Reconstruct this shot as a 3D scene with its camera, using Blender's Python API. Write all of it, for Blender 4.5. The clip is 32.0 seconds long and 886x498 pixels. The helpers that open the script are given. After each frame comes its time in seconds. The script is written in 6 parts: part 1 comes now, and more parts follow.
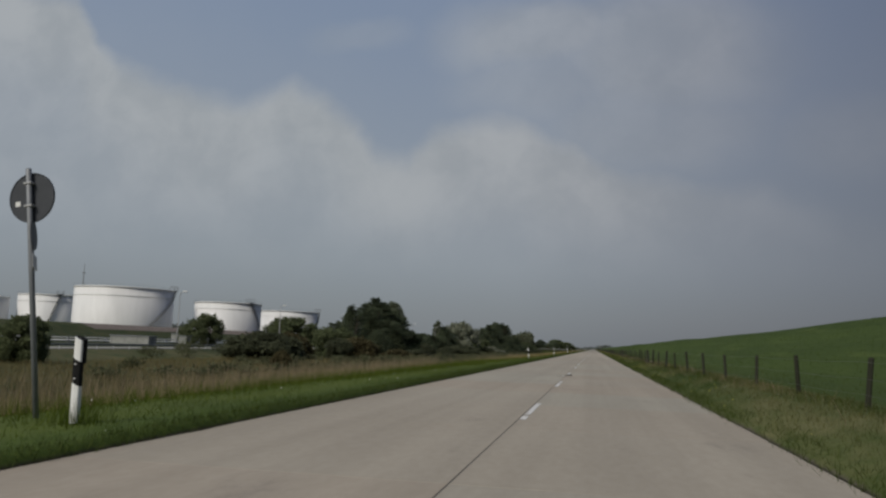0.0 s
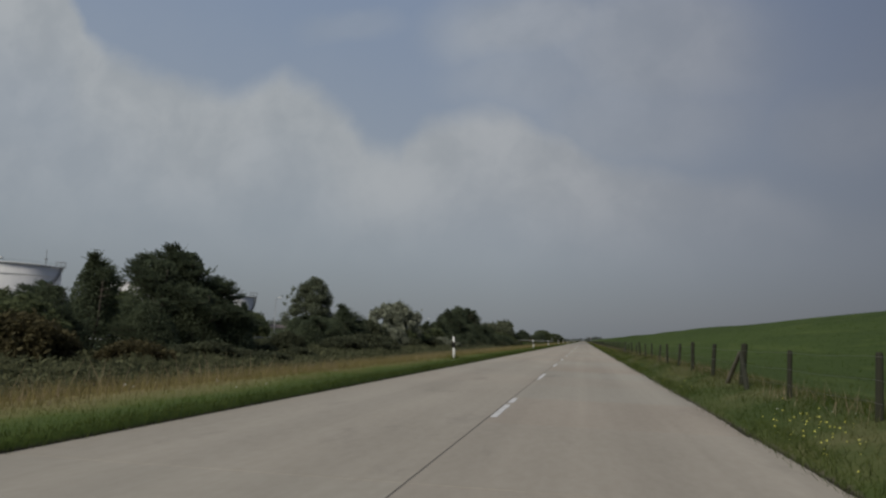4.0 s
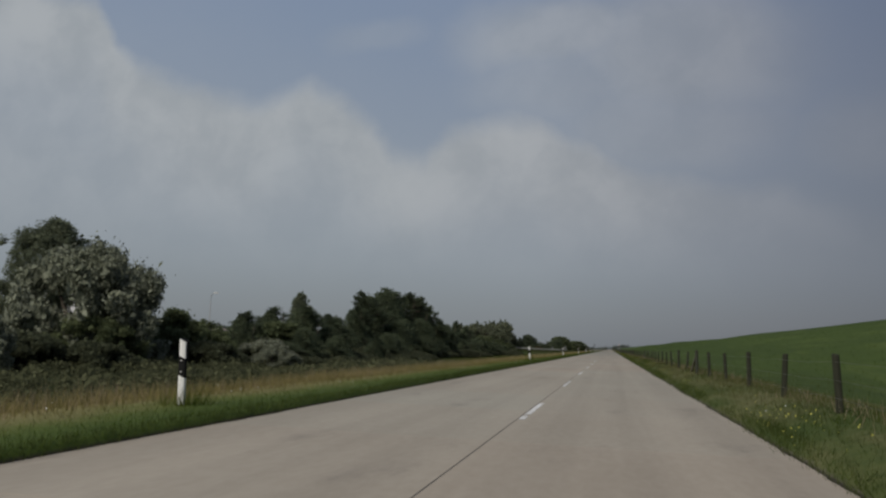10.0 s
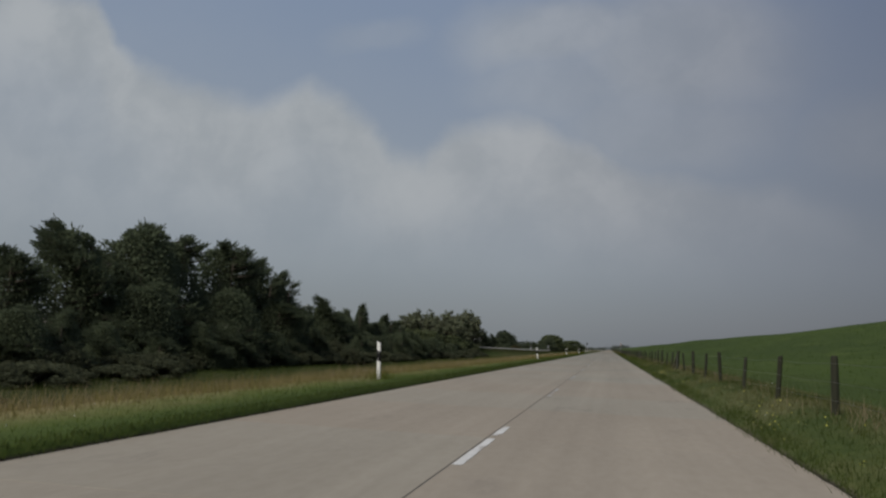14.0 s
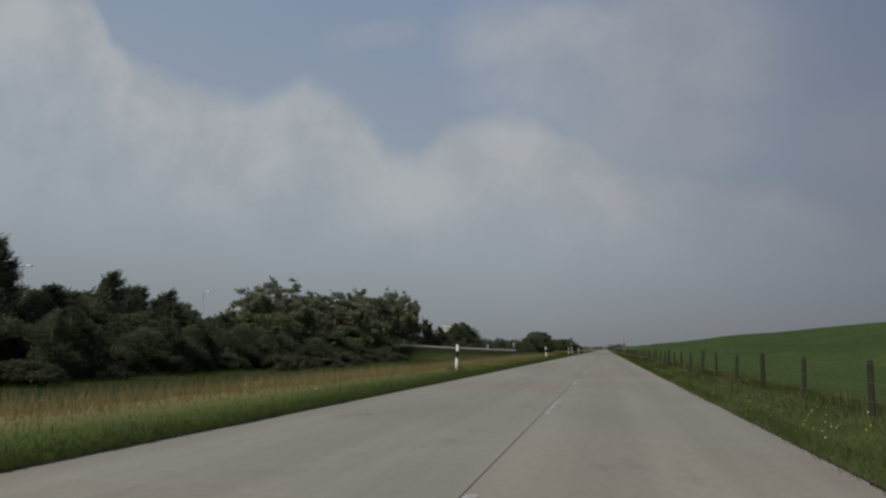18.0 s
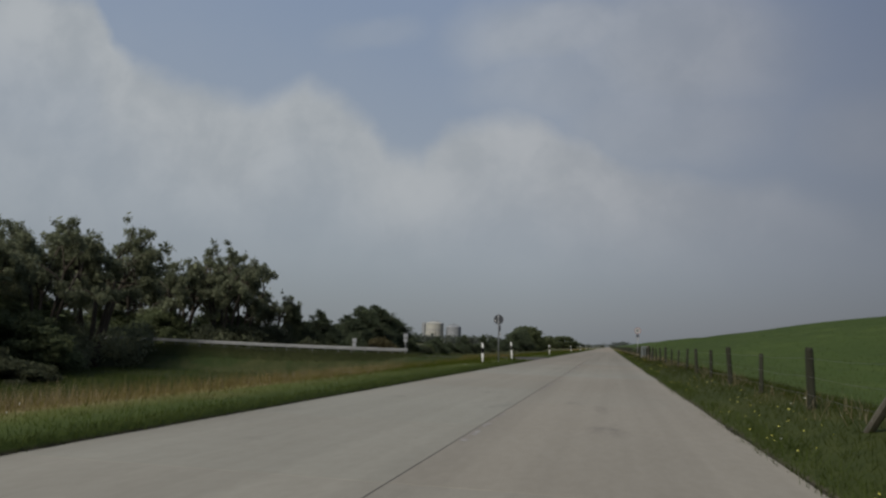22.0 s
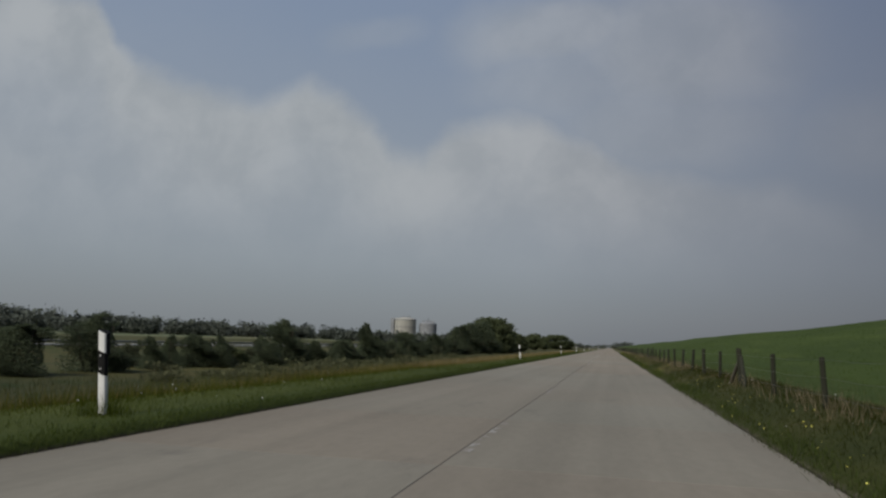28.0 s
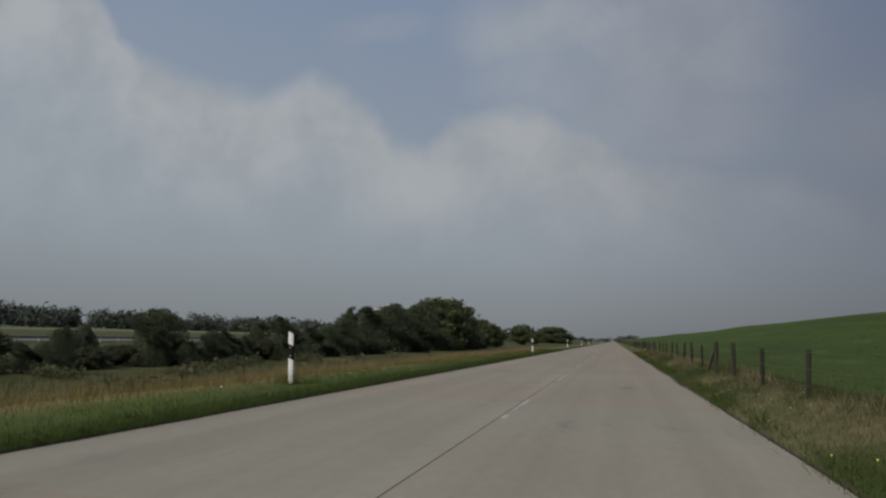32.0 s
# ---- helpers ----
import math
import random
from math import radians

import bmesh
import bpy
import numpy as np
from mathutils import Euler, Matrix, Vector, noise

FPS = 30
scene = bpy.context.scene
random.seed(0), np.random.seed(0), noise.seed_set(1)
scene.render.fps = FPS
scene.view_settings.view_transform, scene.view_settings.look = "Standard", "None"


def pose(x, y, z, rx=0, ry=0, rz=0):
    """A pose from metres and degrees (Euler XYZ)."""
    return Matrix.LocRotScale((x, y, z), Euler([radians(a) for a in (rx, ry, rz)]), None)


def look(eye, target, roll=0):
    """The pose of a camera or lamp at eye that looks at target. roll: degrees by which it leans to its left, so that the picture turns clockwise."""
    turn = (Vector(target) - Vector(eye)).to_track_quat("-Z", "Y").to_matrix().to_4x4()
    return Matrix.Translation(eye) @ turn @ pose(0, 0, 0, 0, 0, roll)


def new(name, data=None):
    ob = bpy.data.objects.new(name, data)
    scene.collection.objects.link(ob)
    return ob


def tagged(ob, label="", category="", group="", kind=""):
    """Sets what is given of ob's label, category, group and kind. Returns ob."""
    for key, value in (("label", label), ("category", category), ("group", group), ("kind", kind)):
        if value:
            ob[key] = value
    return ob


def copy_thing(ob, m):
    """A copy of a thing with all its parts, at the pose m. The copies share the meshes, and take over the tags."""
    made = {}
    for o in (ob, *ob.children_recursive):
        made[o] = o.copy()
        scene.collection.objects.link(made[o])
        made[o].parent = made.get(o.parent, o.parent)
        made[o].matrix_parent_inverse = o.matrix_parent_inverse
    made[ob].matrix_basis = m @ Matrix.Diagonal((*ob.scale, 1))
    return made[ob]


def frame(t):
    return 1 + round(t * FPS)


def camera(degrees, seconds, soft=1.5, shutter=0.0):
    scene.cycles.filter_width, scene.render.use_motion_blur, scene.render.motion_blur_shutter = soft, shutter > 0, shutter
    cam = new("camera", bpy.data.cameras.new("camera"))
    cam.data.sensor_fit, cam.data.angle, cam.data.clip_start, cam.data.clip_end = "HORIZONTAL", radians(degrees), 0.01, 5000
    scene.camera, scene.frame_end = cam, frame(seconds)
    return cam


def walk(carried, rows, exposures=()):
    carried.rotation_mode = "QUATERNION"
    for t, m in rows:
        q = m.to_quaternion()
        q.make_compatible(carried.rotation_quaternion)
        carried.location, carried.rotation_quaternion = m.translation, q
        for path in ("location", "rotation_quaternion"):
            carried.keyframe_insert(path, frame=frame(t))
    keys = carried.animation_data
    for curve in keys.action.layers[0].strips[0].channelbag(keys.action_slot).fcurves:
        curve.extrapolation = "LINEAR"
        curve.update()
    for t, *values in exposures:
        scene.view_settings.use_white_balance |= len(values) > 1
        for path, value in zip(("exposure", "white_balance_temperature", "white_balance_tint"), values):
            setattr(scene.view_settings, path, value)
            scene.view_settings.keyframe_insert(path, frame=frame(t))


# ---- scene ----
# ---------------------------------------------------------------- camera
cam = camera(60.4, 32.0, soft=2.4)
EYE = 1.248
ROWS = [
    (0, 0.001, -0.00, 7.11, -2.01, 11.15),
    (0.5, 0.02, 10.86, 7.32, -2.00, 11.14),
    (1, 0.03, 21.70, 7.04, -2.04, 11.03),
    (1.5, 0.05, 32.52, 7.38, -2.09, 10.93),
    (2, 0.07, 43.25, 6.78, -2.16, 10.84),
    (2.5, 0.10, 53.85, 6.53, -2.13, 10.68),
    (3, 0.14, 64.45, 6.65, -2.06, 10.53),
    (3.5, 0.17, 75.05, 6.50, -2.07, 10.31),
    (5.5, 0.238, 117.0, 6.62, -2.26, 11.80),
    (6.0, 0.216, 127.92, 6.70, -2.25, 12.17),
    (6.5, 0.194, 138.61, 6.54, -2.32, 12.29),
    (7.0, 0.176, 149.41, 6.57, -2.37, 12.45),
    (7.5, 0.168, 160.32, 6.59, -2.26, 12.16),
    (8.0, 0.170, 171.39, 6.55, -2.18, 12.25),
    (8.5, 0.184, 182.67, 6.70, -2.11, 12.25),
    (9.0, 0.210, 194.07, 6.94, -1.99, 12.18),
    (9.5, 0.247, 205.49, 6.83, -2.09, 12.27),
    (10.0, 0.282, 216.86, 7.04, -2.16, 12.34),
    (10.5, 0.300, 228.13, 6.96, -2.18, 12.25),
    (11.0, 0.313, 239.32, 7.12, -2.20, 12.14),
    (11.5, 0.332, 250.49, 7.10, -2.26, 12.11),
    (12.0, 0.351, 261.66, 6.68, -2.29, 12.17),
    (12.5, 0.365, 272.85, 6.90, -2.28, 12.18),
    (13.0, 0.370, 284.05, 6.95, -2.23, 12.21),
    (13.5, 0.365, 295.25, 7.00, -2.27, 12.24),
    (15.5, 0.134, 340.07, 7.08, -2.30, 12.41),
    (16.0, 0.069, 351.28, 6.95, -2.31, 12.56),
    (16.5, 0.001, 362.49, 6.96, -2.34, 12.56),
    (17.0, -0.070, 373.70, 6.73, -2.31, 12.52),
    (17.5, -0.115, 384.91, 6.87, -2.28, 12.26),
    (18.0, -0.124, 396.11, 7.02, -2.21, 11.98),
    (18.5, -0.083, 407.31, 6.75, -2.16, 11.69),
    (19.0, 0.001, 418.51, 7.09, -2.20, 11.40),
    (19.5, 0.129, 429.70, 7.02, -2.12, 11.23),
    (20.0, 0.271, 440.88, 6.87, -2.12, 11.26),
    (20.5, 0.404, 452.03, 6.81, -2.08, 11.54),
    (21.0, 0.513, 463.16, 7.11, -2.07, 11.90),
    (21.5, 0.578, 474.26, 7.10, -2.02, 12.01),
    (22.0, 0.611, 485.33, 6.90, -1.98, 12.21),
    (22.5, 0.614, 496.41, 6.99, -1.95, 12.35),
    (23.0, 0.603, 507.46, 7.07, -2.03, 12.40),
    (23.5, 0.589, 518.48, 6.96, -2.15, 12.18),
    (24.0, 0.564, 529.48, 6.89, -2.20, 12.14),
    (24.5, 0.540, 540.48, 7.01, -2.24, 12.29),
    (26.5, 0.449, 584.81, 7.41, -2.19, 12.27),
    (27.0, 0.427, 596.21, 7.24, -2.14, 12.34),
    (27.5, 0.414, 607.66, 7.10, -2.17, 12.18),
    (28.0, 0.403, 619.17, 6.91, -2.18, 12.30),
    (28.5, 0.385, 630.74, 6.82, -2.07, 12.16),
    (29.0, 0.373, 642.34, 7.34, -1.93, 12.11),
    (29.5, 0.378, 653.96, 6.74, -2.04, 12.04),
    (30.0, 0.392, 665.57, 6.94, -2.12, 12.23),
    (30.5, 0.409, 677.16, 6.97, -2.09, 12.07),
    (31.0, 0.430, 688.74, 6.87, -2.01, 12.16),
    (31.5, 0.455, 700.31, 6.85, -1.95, 12.19),
    (32.0, 0.482, 711.87, 6.48, -1.90, 12.60),
]
walk(cam, [(t, pose(x, y, EYE, 90 + pitch, roll, yaw)) for t, x, y, pitch, roll, yaw in ROWS],
     exposures=[(0.0, -0.02), (5.0, 0.0), (13.0, 0.0), (16.0, 0.08), (19.0, 0.11), (24.0, 0.11), (28.0, 0.02), (32.0, 0.02)])

# ---------------------------------------------------------------- world and sun
SUN_FROM = Vector((-0.42, -0.84, 0.84)).normalized()


def link(tree, a, b):
    tree.links.new(a, b)


def math_node(tree, op, a, b=None, clamp=False):
    n = tree.nodes.new("ShaderNodeMath")
    n.operation, n.use_clamp = op, clamp
    if op == "MULTIPLY_ADD":
        n.inputs[2].default_value = 0.5
    for i, v in enumerate((a, b)):
        if v is None:
            continue
        if isinstance(v, (int, float)):
            n.inputs[i].default_value = v
        else:
            link(tree, v, n.inputs[i])
    return n.outputs[0]


def vmath(tree, op, a, b):
    n = tree.nodes.new("ShaderNodeVectorMath")
    n.operation = op
    for i, v in enumerate((a, b)):
        if v is None:
            continue
        if isinstance(v, tuple):
            n.inputs[i].default_value = v
        else:
            link(tree, v, n.inputs[i])
    return n.outputs["Value"] if op == "LENGTH" else n.outputs["Vector"]


def mix(tree, fac, a, b):
    n = tree.nodes.new("ShaderNodeMix")
    n.data_type = "RGBA"
    for sock, v in ((n.inputs[0], fac), (n.inputs[6], a), (n.inputs[7], b)):
        if isinstance(v, tuple):
            sock.default_value = (*v[:3], 1)
        elif isinstance(v, (int, float)):
            sock.default_value = v
        else:
            link(tree, v, sock)
    return n.outputs[2]


def ramp(tree, fac, stops, interp="LINEAR"):
    n = tree.nodes.new("ShaderNodeValToRGB")
    e = n.color_ramp.elements
    n.color_ramp.interpolation = interp
    while len(e) < len(stops):
        e.new(0.5)
    for el, (p, c) in zip(e, stops):
        el.position = p
        el.color = (c, c, c, 1) if isinstance(c, (int, float)) else (*c, 1)
    link(tree, fac, n.inputs[0])
    return n.outputs[0]


def remap(tree, v, a, b, c=0.0, d=1.0):
    n = tree.nodes.new("ShaderNodeMapRange")
    n.interpolation_type = "SMOOTHSTEP"
    link(tree, v, n.inputs[0])
    for i, k in enumerate((a, b, c, d)):
        n.inputs[i + 1].default_value = k
    return n.outputs[0]


def noise_tex(tree, vec, scale, detail=4.0, rough=0.55):
    n = tree.nodes.new("ShaderNodeTexNoise")
    n.inputs["Scale"].default_value, n.inputs["Detail"].default_value, n.inputs["Roughness"].default_value = scale, detail, rough
    if vec is not None:
        link(tree, vec, n.inputs["Vector"])
    return n


# the top edge of the cloud bank ahead: across, up (tangents of the angles from the road's direction)
BANK = [(-1.10, 0.60), (-0.80, 0.53), (-0.755, 0.455), (-0.71, 0.415), (-0.65, 0.382), (-0.58, 0.362), (-0.50, 0.352), (-0.465, 0.368), (-0.425, 0.378), (-0.38, 0.360), (-0.335, 0.315),
        (-0.30, 0.262), (-0.26, 0.250), (-0.225, 0.285), (-0.165, 0.315), (-0.10, 0.312), (-0.065, 0.285), (-0.03, 0.287), (0.0, 0.262), (0.06, 0.235), (0.14, 0.215), (0.24, 0.190), (0.40, 0.160)]
# veils above it: across, up, half width, half height, weight
CLOUDS = [(-0.070, 0.425, 0.150, 0.070, 0.62), (0.080, 0.400, 0.180, 0.120, 0.60), (-0.060, 0.360, 0.140, 0.070, 0.42), (0.060, 0.300, 0.160, 0.080, 0.42), (0.330, 0.280, 0.130, 0.060, 0.25), (-0.330, 0.440, 0.090, 0.030, 0.22)]


def build_world():
    w = bpy.data.worlds.new("hazy_sky")
    scene.world = w
    w.use_nodes = True
    t = w.node_tree
    t.nodes.clear()
    co = t.nodes.new("ShaderNodeTexCoord").outputs["Generated"]
    sep = t.nodes.new("ShaderNodeSeparateXYZ")
    link(t, co, sep.inputs[0])
    sky = t.nodes.new("ShaderNodeTexSky")
    sky.sky_type, sky.sun_disc = "NISHITA", False
    sky.sun_elevation = math.asin(SUN_FROM.z)
    sky.sun_rotation = math.atan2(SUN_FROM.x, SUN_FROM.y)
    sky.air_density, sky.dust_density, sky.ozone_density = 1.0, 2.0, 1.5
    scaled = vmath(t, "MULTIPLY", sky.outputs[0], (0.055, 0.055, 0.055))
    haze = ramp(t, sep.outputs["Z"], [(0.0, HAZE_LOW), (0.10, HAZE_MID), (0.24, HAZE_HIGH), (0.5, SKY_HIGH), (1.0, SKY_TOP)])
    base = mix(t, 0.82, scaled, haze)
    # front coordinates, with ragged edges
    y = math_node(t, "MAXIMUM", sep.outputs["Y"], 0.08)
    comb = t.nodes.new("ShaderNodeCombineXYZ")
    link(t, math_node(t, "DIVIDE", sep.outputs["X"], y), comb.inputs[0])
    link(t, math_node(t, "DIVIDE", sep.outputs["Z"], y), comb.inputs[1])
    wob = noise_tex(t, comb.outputs[0], 6.0, 7.0, 0.55).outputs["Color"]
    shift = vmath(t, "MULTIPLY", vmath(t, "SUBTRACT", wob, (0.5, 0.5, 0.5)), (0.09, 0.085, 0.0))
    p = vmath(t, "ADD", comb.outputs[0], shift)
    sp = t.nodes.new("ShaderNodeSeparateXYZ")
    link(t, p, sp.inputs[0])
    edge = ramp(t, math_node(t, "MULTIPLY", math_node(t, "ADD", sp.outputs["X"], 1.1), 1 / 1.5), [((a + 1.1) / 1.5, e) for a, e in BANK])
    below = math_node(t, "SUBTRACT", edge, sp.outputs["Y"])
    # firm tops, bases that melt into the haze
    total = math_node(t, "MULTIPLY", remap(t, below, -0.022, 0.034), remap(t, below, 0.24, 0.05, 0.50, 0.92))
    total = math_node(t, "MULTIPLY", total, remap(t, sp.outputs["X"], 0.36, -0.08, 0.25, 1.0))
    for a, e, ra, re, k in CLOUDS:
        d = vmath(t, "LENGTH", vmath(t, "MULTIPLY", vmath(t, "SUBTRACT", p, (a, e, 0)), (1 / ra, 1 / re, 0)), None)
        total = math_node(t, "MAXIMUM", total, remap(t, d, 1.3, 0.35, 0.0, k))
    ahead = remap(t, sep.outputs["Y"], 0.15, 0.4)
    total = math_node(t, "MULTIPLY", total, ahead)
    # loose cloud over the rest of the sky
    soft = noise_tex(t, co, 3.2, 6.0, 0.6).outputs["Fac"]
    rest = math_node(t, "MULTIPLY", remap(t, soft, 0.42, 0.68, 0.0, 0.55), remap(t, sep.outputs["Z"], 0.06, 0.3))
    rest = math_node(t, "MULTIPLY", rest, remap(t, ahead, 0.0, 1.0, 1.0, 0.12))
    total = math_node(t, "MAXIMUM", total, rest)
    # billows within the bodies
    body = noise_tex(t, p, 9.0, 5.0, 0.55).outputs["Fac"]
    lit = mix(t, remap(t, body, 0.32, 0.68), CLOUD_DIM, CLOUD_LIT)
    low = remap(t, sep.outputs["Z"], 0.04, 0.2)
    col = mix(t, math_node(t, "MULTIPLY", total, low), base, lit)
    # the veiled sun on the left makes that side of the sky lighter
    across = ramp(t, math_node(t, "MULTIPLY_ADD", sep.outputs["X"], 0.5), [(0.0, (0.96, 0.96, 0.96)), (0.22, (0.97, 0.97, 0.97)), (0.33, (0.95, 0.95, 0.95)), (0.45, (0.93, 0.92, 0.925)), (0.575, (0.765, 0.748, 0.768)), (0.725, (0.520, 0.508, 0.540)), (1.0, (0.51, 0.50, 0.53))])
    col = vmath(t, "MULTIPLY", col, across)
    ground = remap(t, sep.outputs["Z"], -0.03, -0.005)
    col = mix(t, ground, (0.07, 0.08, 0.06), col)
    bg = t.nodes.new("ShaderNodeBackground")
    bg.inputs[1].default_value = 1.0
    link(t, col, bg.inputs[0])
    out = t.nodes.new("ShaderNodeOutputWorld")
    link(t, bg.outputs[0], out.inputs[0])


HAZE_LOW, HAZE_MID, HAZE_HIGH, SKY_HIGH, SKY_TOP = (0.226, 0.250, 0.271), (0.276, 0.310, 0.346), (0.292, 0.338, 0.400), (0.222, 0.293, 0.428), (0.165, 0.24, 0.398)
CLOUD_DIM, CLOUD_LIT = (0.327, 0.355, 0.380), (0.396, 0.420, 0.439)
build_world()
sun = new("sun", bpy.data.lights.new("sun", "SUN"))
sun.data.energy, sun.data.angle, sun.data.color = 2.65, radians(20), (1.0, 0.94, 0.84)
sun.matrix_world = look((0, 0, 60), Vector((0, 0, 60)) - SUN_FROM)

# ---------------------------------------------------------------- materials


def surface(name, dark, light, scale=4.0, rough=0.9, bump=0.0, big=0.15, stain=None, spec=0.2, metal=0.0, island=0.0, obj=0.0, coords="pos", stretch=(1, 1, 1), translucent=0.0):
    """A base colour that wanders between dark and light at a fine and a coarse scale, with relief."""
    m = bpy.data.materials.new(name)
    m.use_nodes = True
    t = m.node_tree
    b = t.nodes["Principled BSDF"]
    geo = t.nodes.new("ShaderNodeNewGeometry")
    vec = geo.outputs["Position"] if coords == "pos" else t.nodes.new("ShaderNodeTexCoord").outputs["Object"]
    vec = vmath(t, "MULTIPLY", vec, stretch)
    fine = noise_tex(t, vec, scale, 6.0, 0.65).outputs["Fac"]
    coarse = noise_tex(t, vec, big, 4.0, 0.55).outputs["Fac"]
    f = math_node(t, "ADD", math_node(t, "MULTIPLY", remap(t, fine, 0.25, 0.75), 0.5), math_node(t, "MULTIPLY", remap(t, coarse, 0.3, 0.7), 0.5))
    if island:
        f = math_node(t, "ADD", math_node(t, "MULTIPLY", f, 1 - island), math_node(t, "MULTIPLY", geo.outputs["Random Per Island"], island))
    if obj:
        info = t.nodes.new("ShaderNodeObjectInfo")
        f = math_node(t, "ADD", math_node(t, "MULTIPLY", f, 1 - obj), math_node(t, "MULTIPLY", info.outputs["Random"], obj))
    col = mix(t, f, dark, light)
    if stain:
        sc, colour, lo, hi = stain
        col = mix(t, remap(t, noise_tex(t, vec, sc, 6.0, 0.7).outputs["Fac"], lo, hi), col, colour)
    link(t, col, b.inputs["Base Color"])
    b.inputs["Roughness"].default_value, b.inputs["Metallic"].default_value = rough, metal
    b.inputs["Specular IOR Level"].default_value = spec
    if bump:
        bn = t.nodes.new("ShaderNodeBump")
        bn.inputs["Strength"].default_value, bn.inputs["Distance"].default_value = 0.6, bump
        link(t, fine, bn.inputs["Height"])
        link(t, bn.outputs[0], b.inputs["Normal"])
    if translucent:
        tr = t.nodes.new("ShaderNodeBsdfTranslucent")
        link(t, col, tr.inputs[0])
        ms = t.nodes.new("ShaderNodeMixShader")
        ms.inputs[0].default_value = translucent
        link(t, b.outputs[0], ms.inputs[1])
        link(t, tr.outputs[0], ms.inputs[2])
        link(t, ms.outputs[0], t.nodes["Material Output"].inputs[0])
    return m


M = {}
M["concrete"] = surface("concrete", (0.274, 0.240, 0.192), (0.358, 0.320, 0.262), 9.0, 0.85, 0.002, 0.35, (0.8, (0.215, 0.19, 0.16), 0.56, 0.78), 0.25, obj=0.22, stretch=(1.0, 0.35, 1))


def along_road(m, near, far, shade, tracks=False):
    """Multiplies the material's base colour by shade, blended in from near to far."""
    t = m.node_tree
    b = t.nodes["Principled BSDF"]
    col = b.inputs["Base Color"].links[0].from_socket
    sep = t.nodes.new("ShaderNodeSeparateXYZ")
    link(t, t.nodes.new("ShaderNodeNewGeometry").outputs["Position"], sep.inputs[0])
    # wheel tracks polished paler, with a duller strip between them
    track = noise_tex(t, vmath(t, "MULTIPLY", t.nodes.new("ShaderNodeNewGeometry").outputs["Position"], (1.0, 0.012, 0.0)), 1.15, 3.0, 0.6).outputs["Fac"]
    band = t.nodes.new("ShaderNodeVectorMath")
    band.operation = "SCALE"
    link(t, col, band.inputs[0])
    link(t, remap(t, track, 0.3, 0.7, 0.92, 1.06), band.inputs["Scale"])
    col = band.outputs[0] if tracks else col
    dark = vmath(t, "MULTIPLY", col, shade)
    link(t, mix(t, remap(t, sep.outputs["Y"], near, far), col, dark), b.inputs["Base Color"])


def slab_tints(m):
    """Each slab was cast from its own batch: some greyer, some warmer."""
    t = m.node_tree
    b = t.nodes["Principled BSDF"]
    col = b.inputs["Base Color"].links[0].from_socket
    batch = t.nodes.new("ShaderNodeObjectInfo").outputs["Random"]
    link(t, mix(t, batch, vmath(t, "MULTIPLY", col, (1.03, 0.995, 0.97)), vmath(t, "MULTIPLY", col, (0.965, 0.995, 0.995))), b.inputs["Base Color"])


slab_tints(M["concrete"])
# later concrete: its own tone, darkened too for the dimmer light there
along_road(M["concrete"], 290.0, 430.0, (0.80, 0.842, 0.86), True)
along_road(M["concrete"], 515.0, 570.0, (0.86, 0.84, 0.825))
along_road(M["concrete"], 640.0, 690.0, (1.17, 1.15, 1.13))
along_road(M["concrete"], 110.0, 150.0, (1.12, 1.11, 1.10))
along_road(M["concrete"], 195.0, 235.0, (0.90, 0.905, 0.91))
M["edge_soil"] = surface("edge_soil", (0.042, 0.040, 0.024), (0.105, 0.095, 0.062), 9.0, 0.95, 0.01, 1.2)
M["joint"] = surface("joint_filler", (0.105, 0.093, 0.078), (0.175, 0.155, 0.130), 14.0, 0.9)
M["paint"] = surface("road_paint", (0.50, 0.49, 0.465), (0.72, 0.71, 0.68), 7.0, 0.75, 0.001, 0.4, (5.0, (0.36, 0.33, 0.29), 0.50, 0.68), stretch=(1, 0.5, 1))
M["paint_mid"] = surface("faded_road_paint", (0.36, 0.35, 0.33), (0.52, 0.51, 0.485), 7.0, 0.78, 0.001, 0.4, (5.0, (0.29, 0.265, 0.23), 0.42, 0.60), stretch=(1, 0.5, 1))
M["paint_worn"] = surface("worn_road_paint", (0.27, 0.26, 0.235), (0.40, 0.39, 0.365), 7.0, 0.8, 0.001, 0.4, (5.0, (0.24, 0.215, 0.185), 0.38, 0.55), stretch=(1, 0.5, 1))
M["concrete_grey"] = surface("pale_asphalt", (0.17, 0.168, 0.16), (0.26, 0.257, 0.245), 3.0, 0.9, 0.002, 0.2)
M["asphalt"] = surface("asphalt", (0.082, 0.076, 0.067), (0.130, 0.121, 0.108), 12.0, 0.9, 0.004, 0.3, (0.6, (0.14, 0.13, 0.12), 0.6, 0.8))
M["asphalt_new"] = surface("fresh_asphalt", (0.058, 0.055, 0.050), (0.088, 0.083, 0.075), 14.0, 0.85, 0.004)
M["gravel"] = surface("reddish_gravel", (0.10, 0.082, 0.070), (0.21, 0.172, 0.148), 10.0, 0.95, 0.02, 0.8)


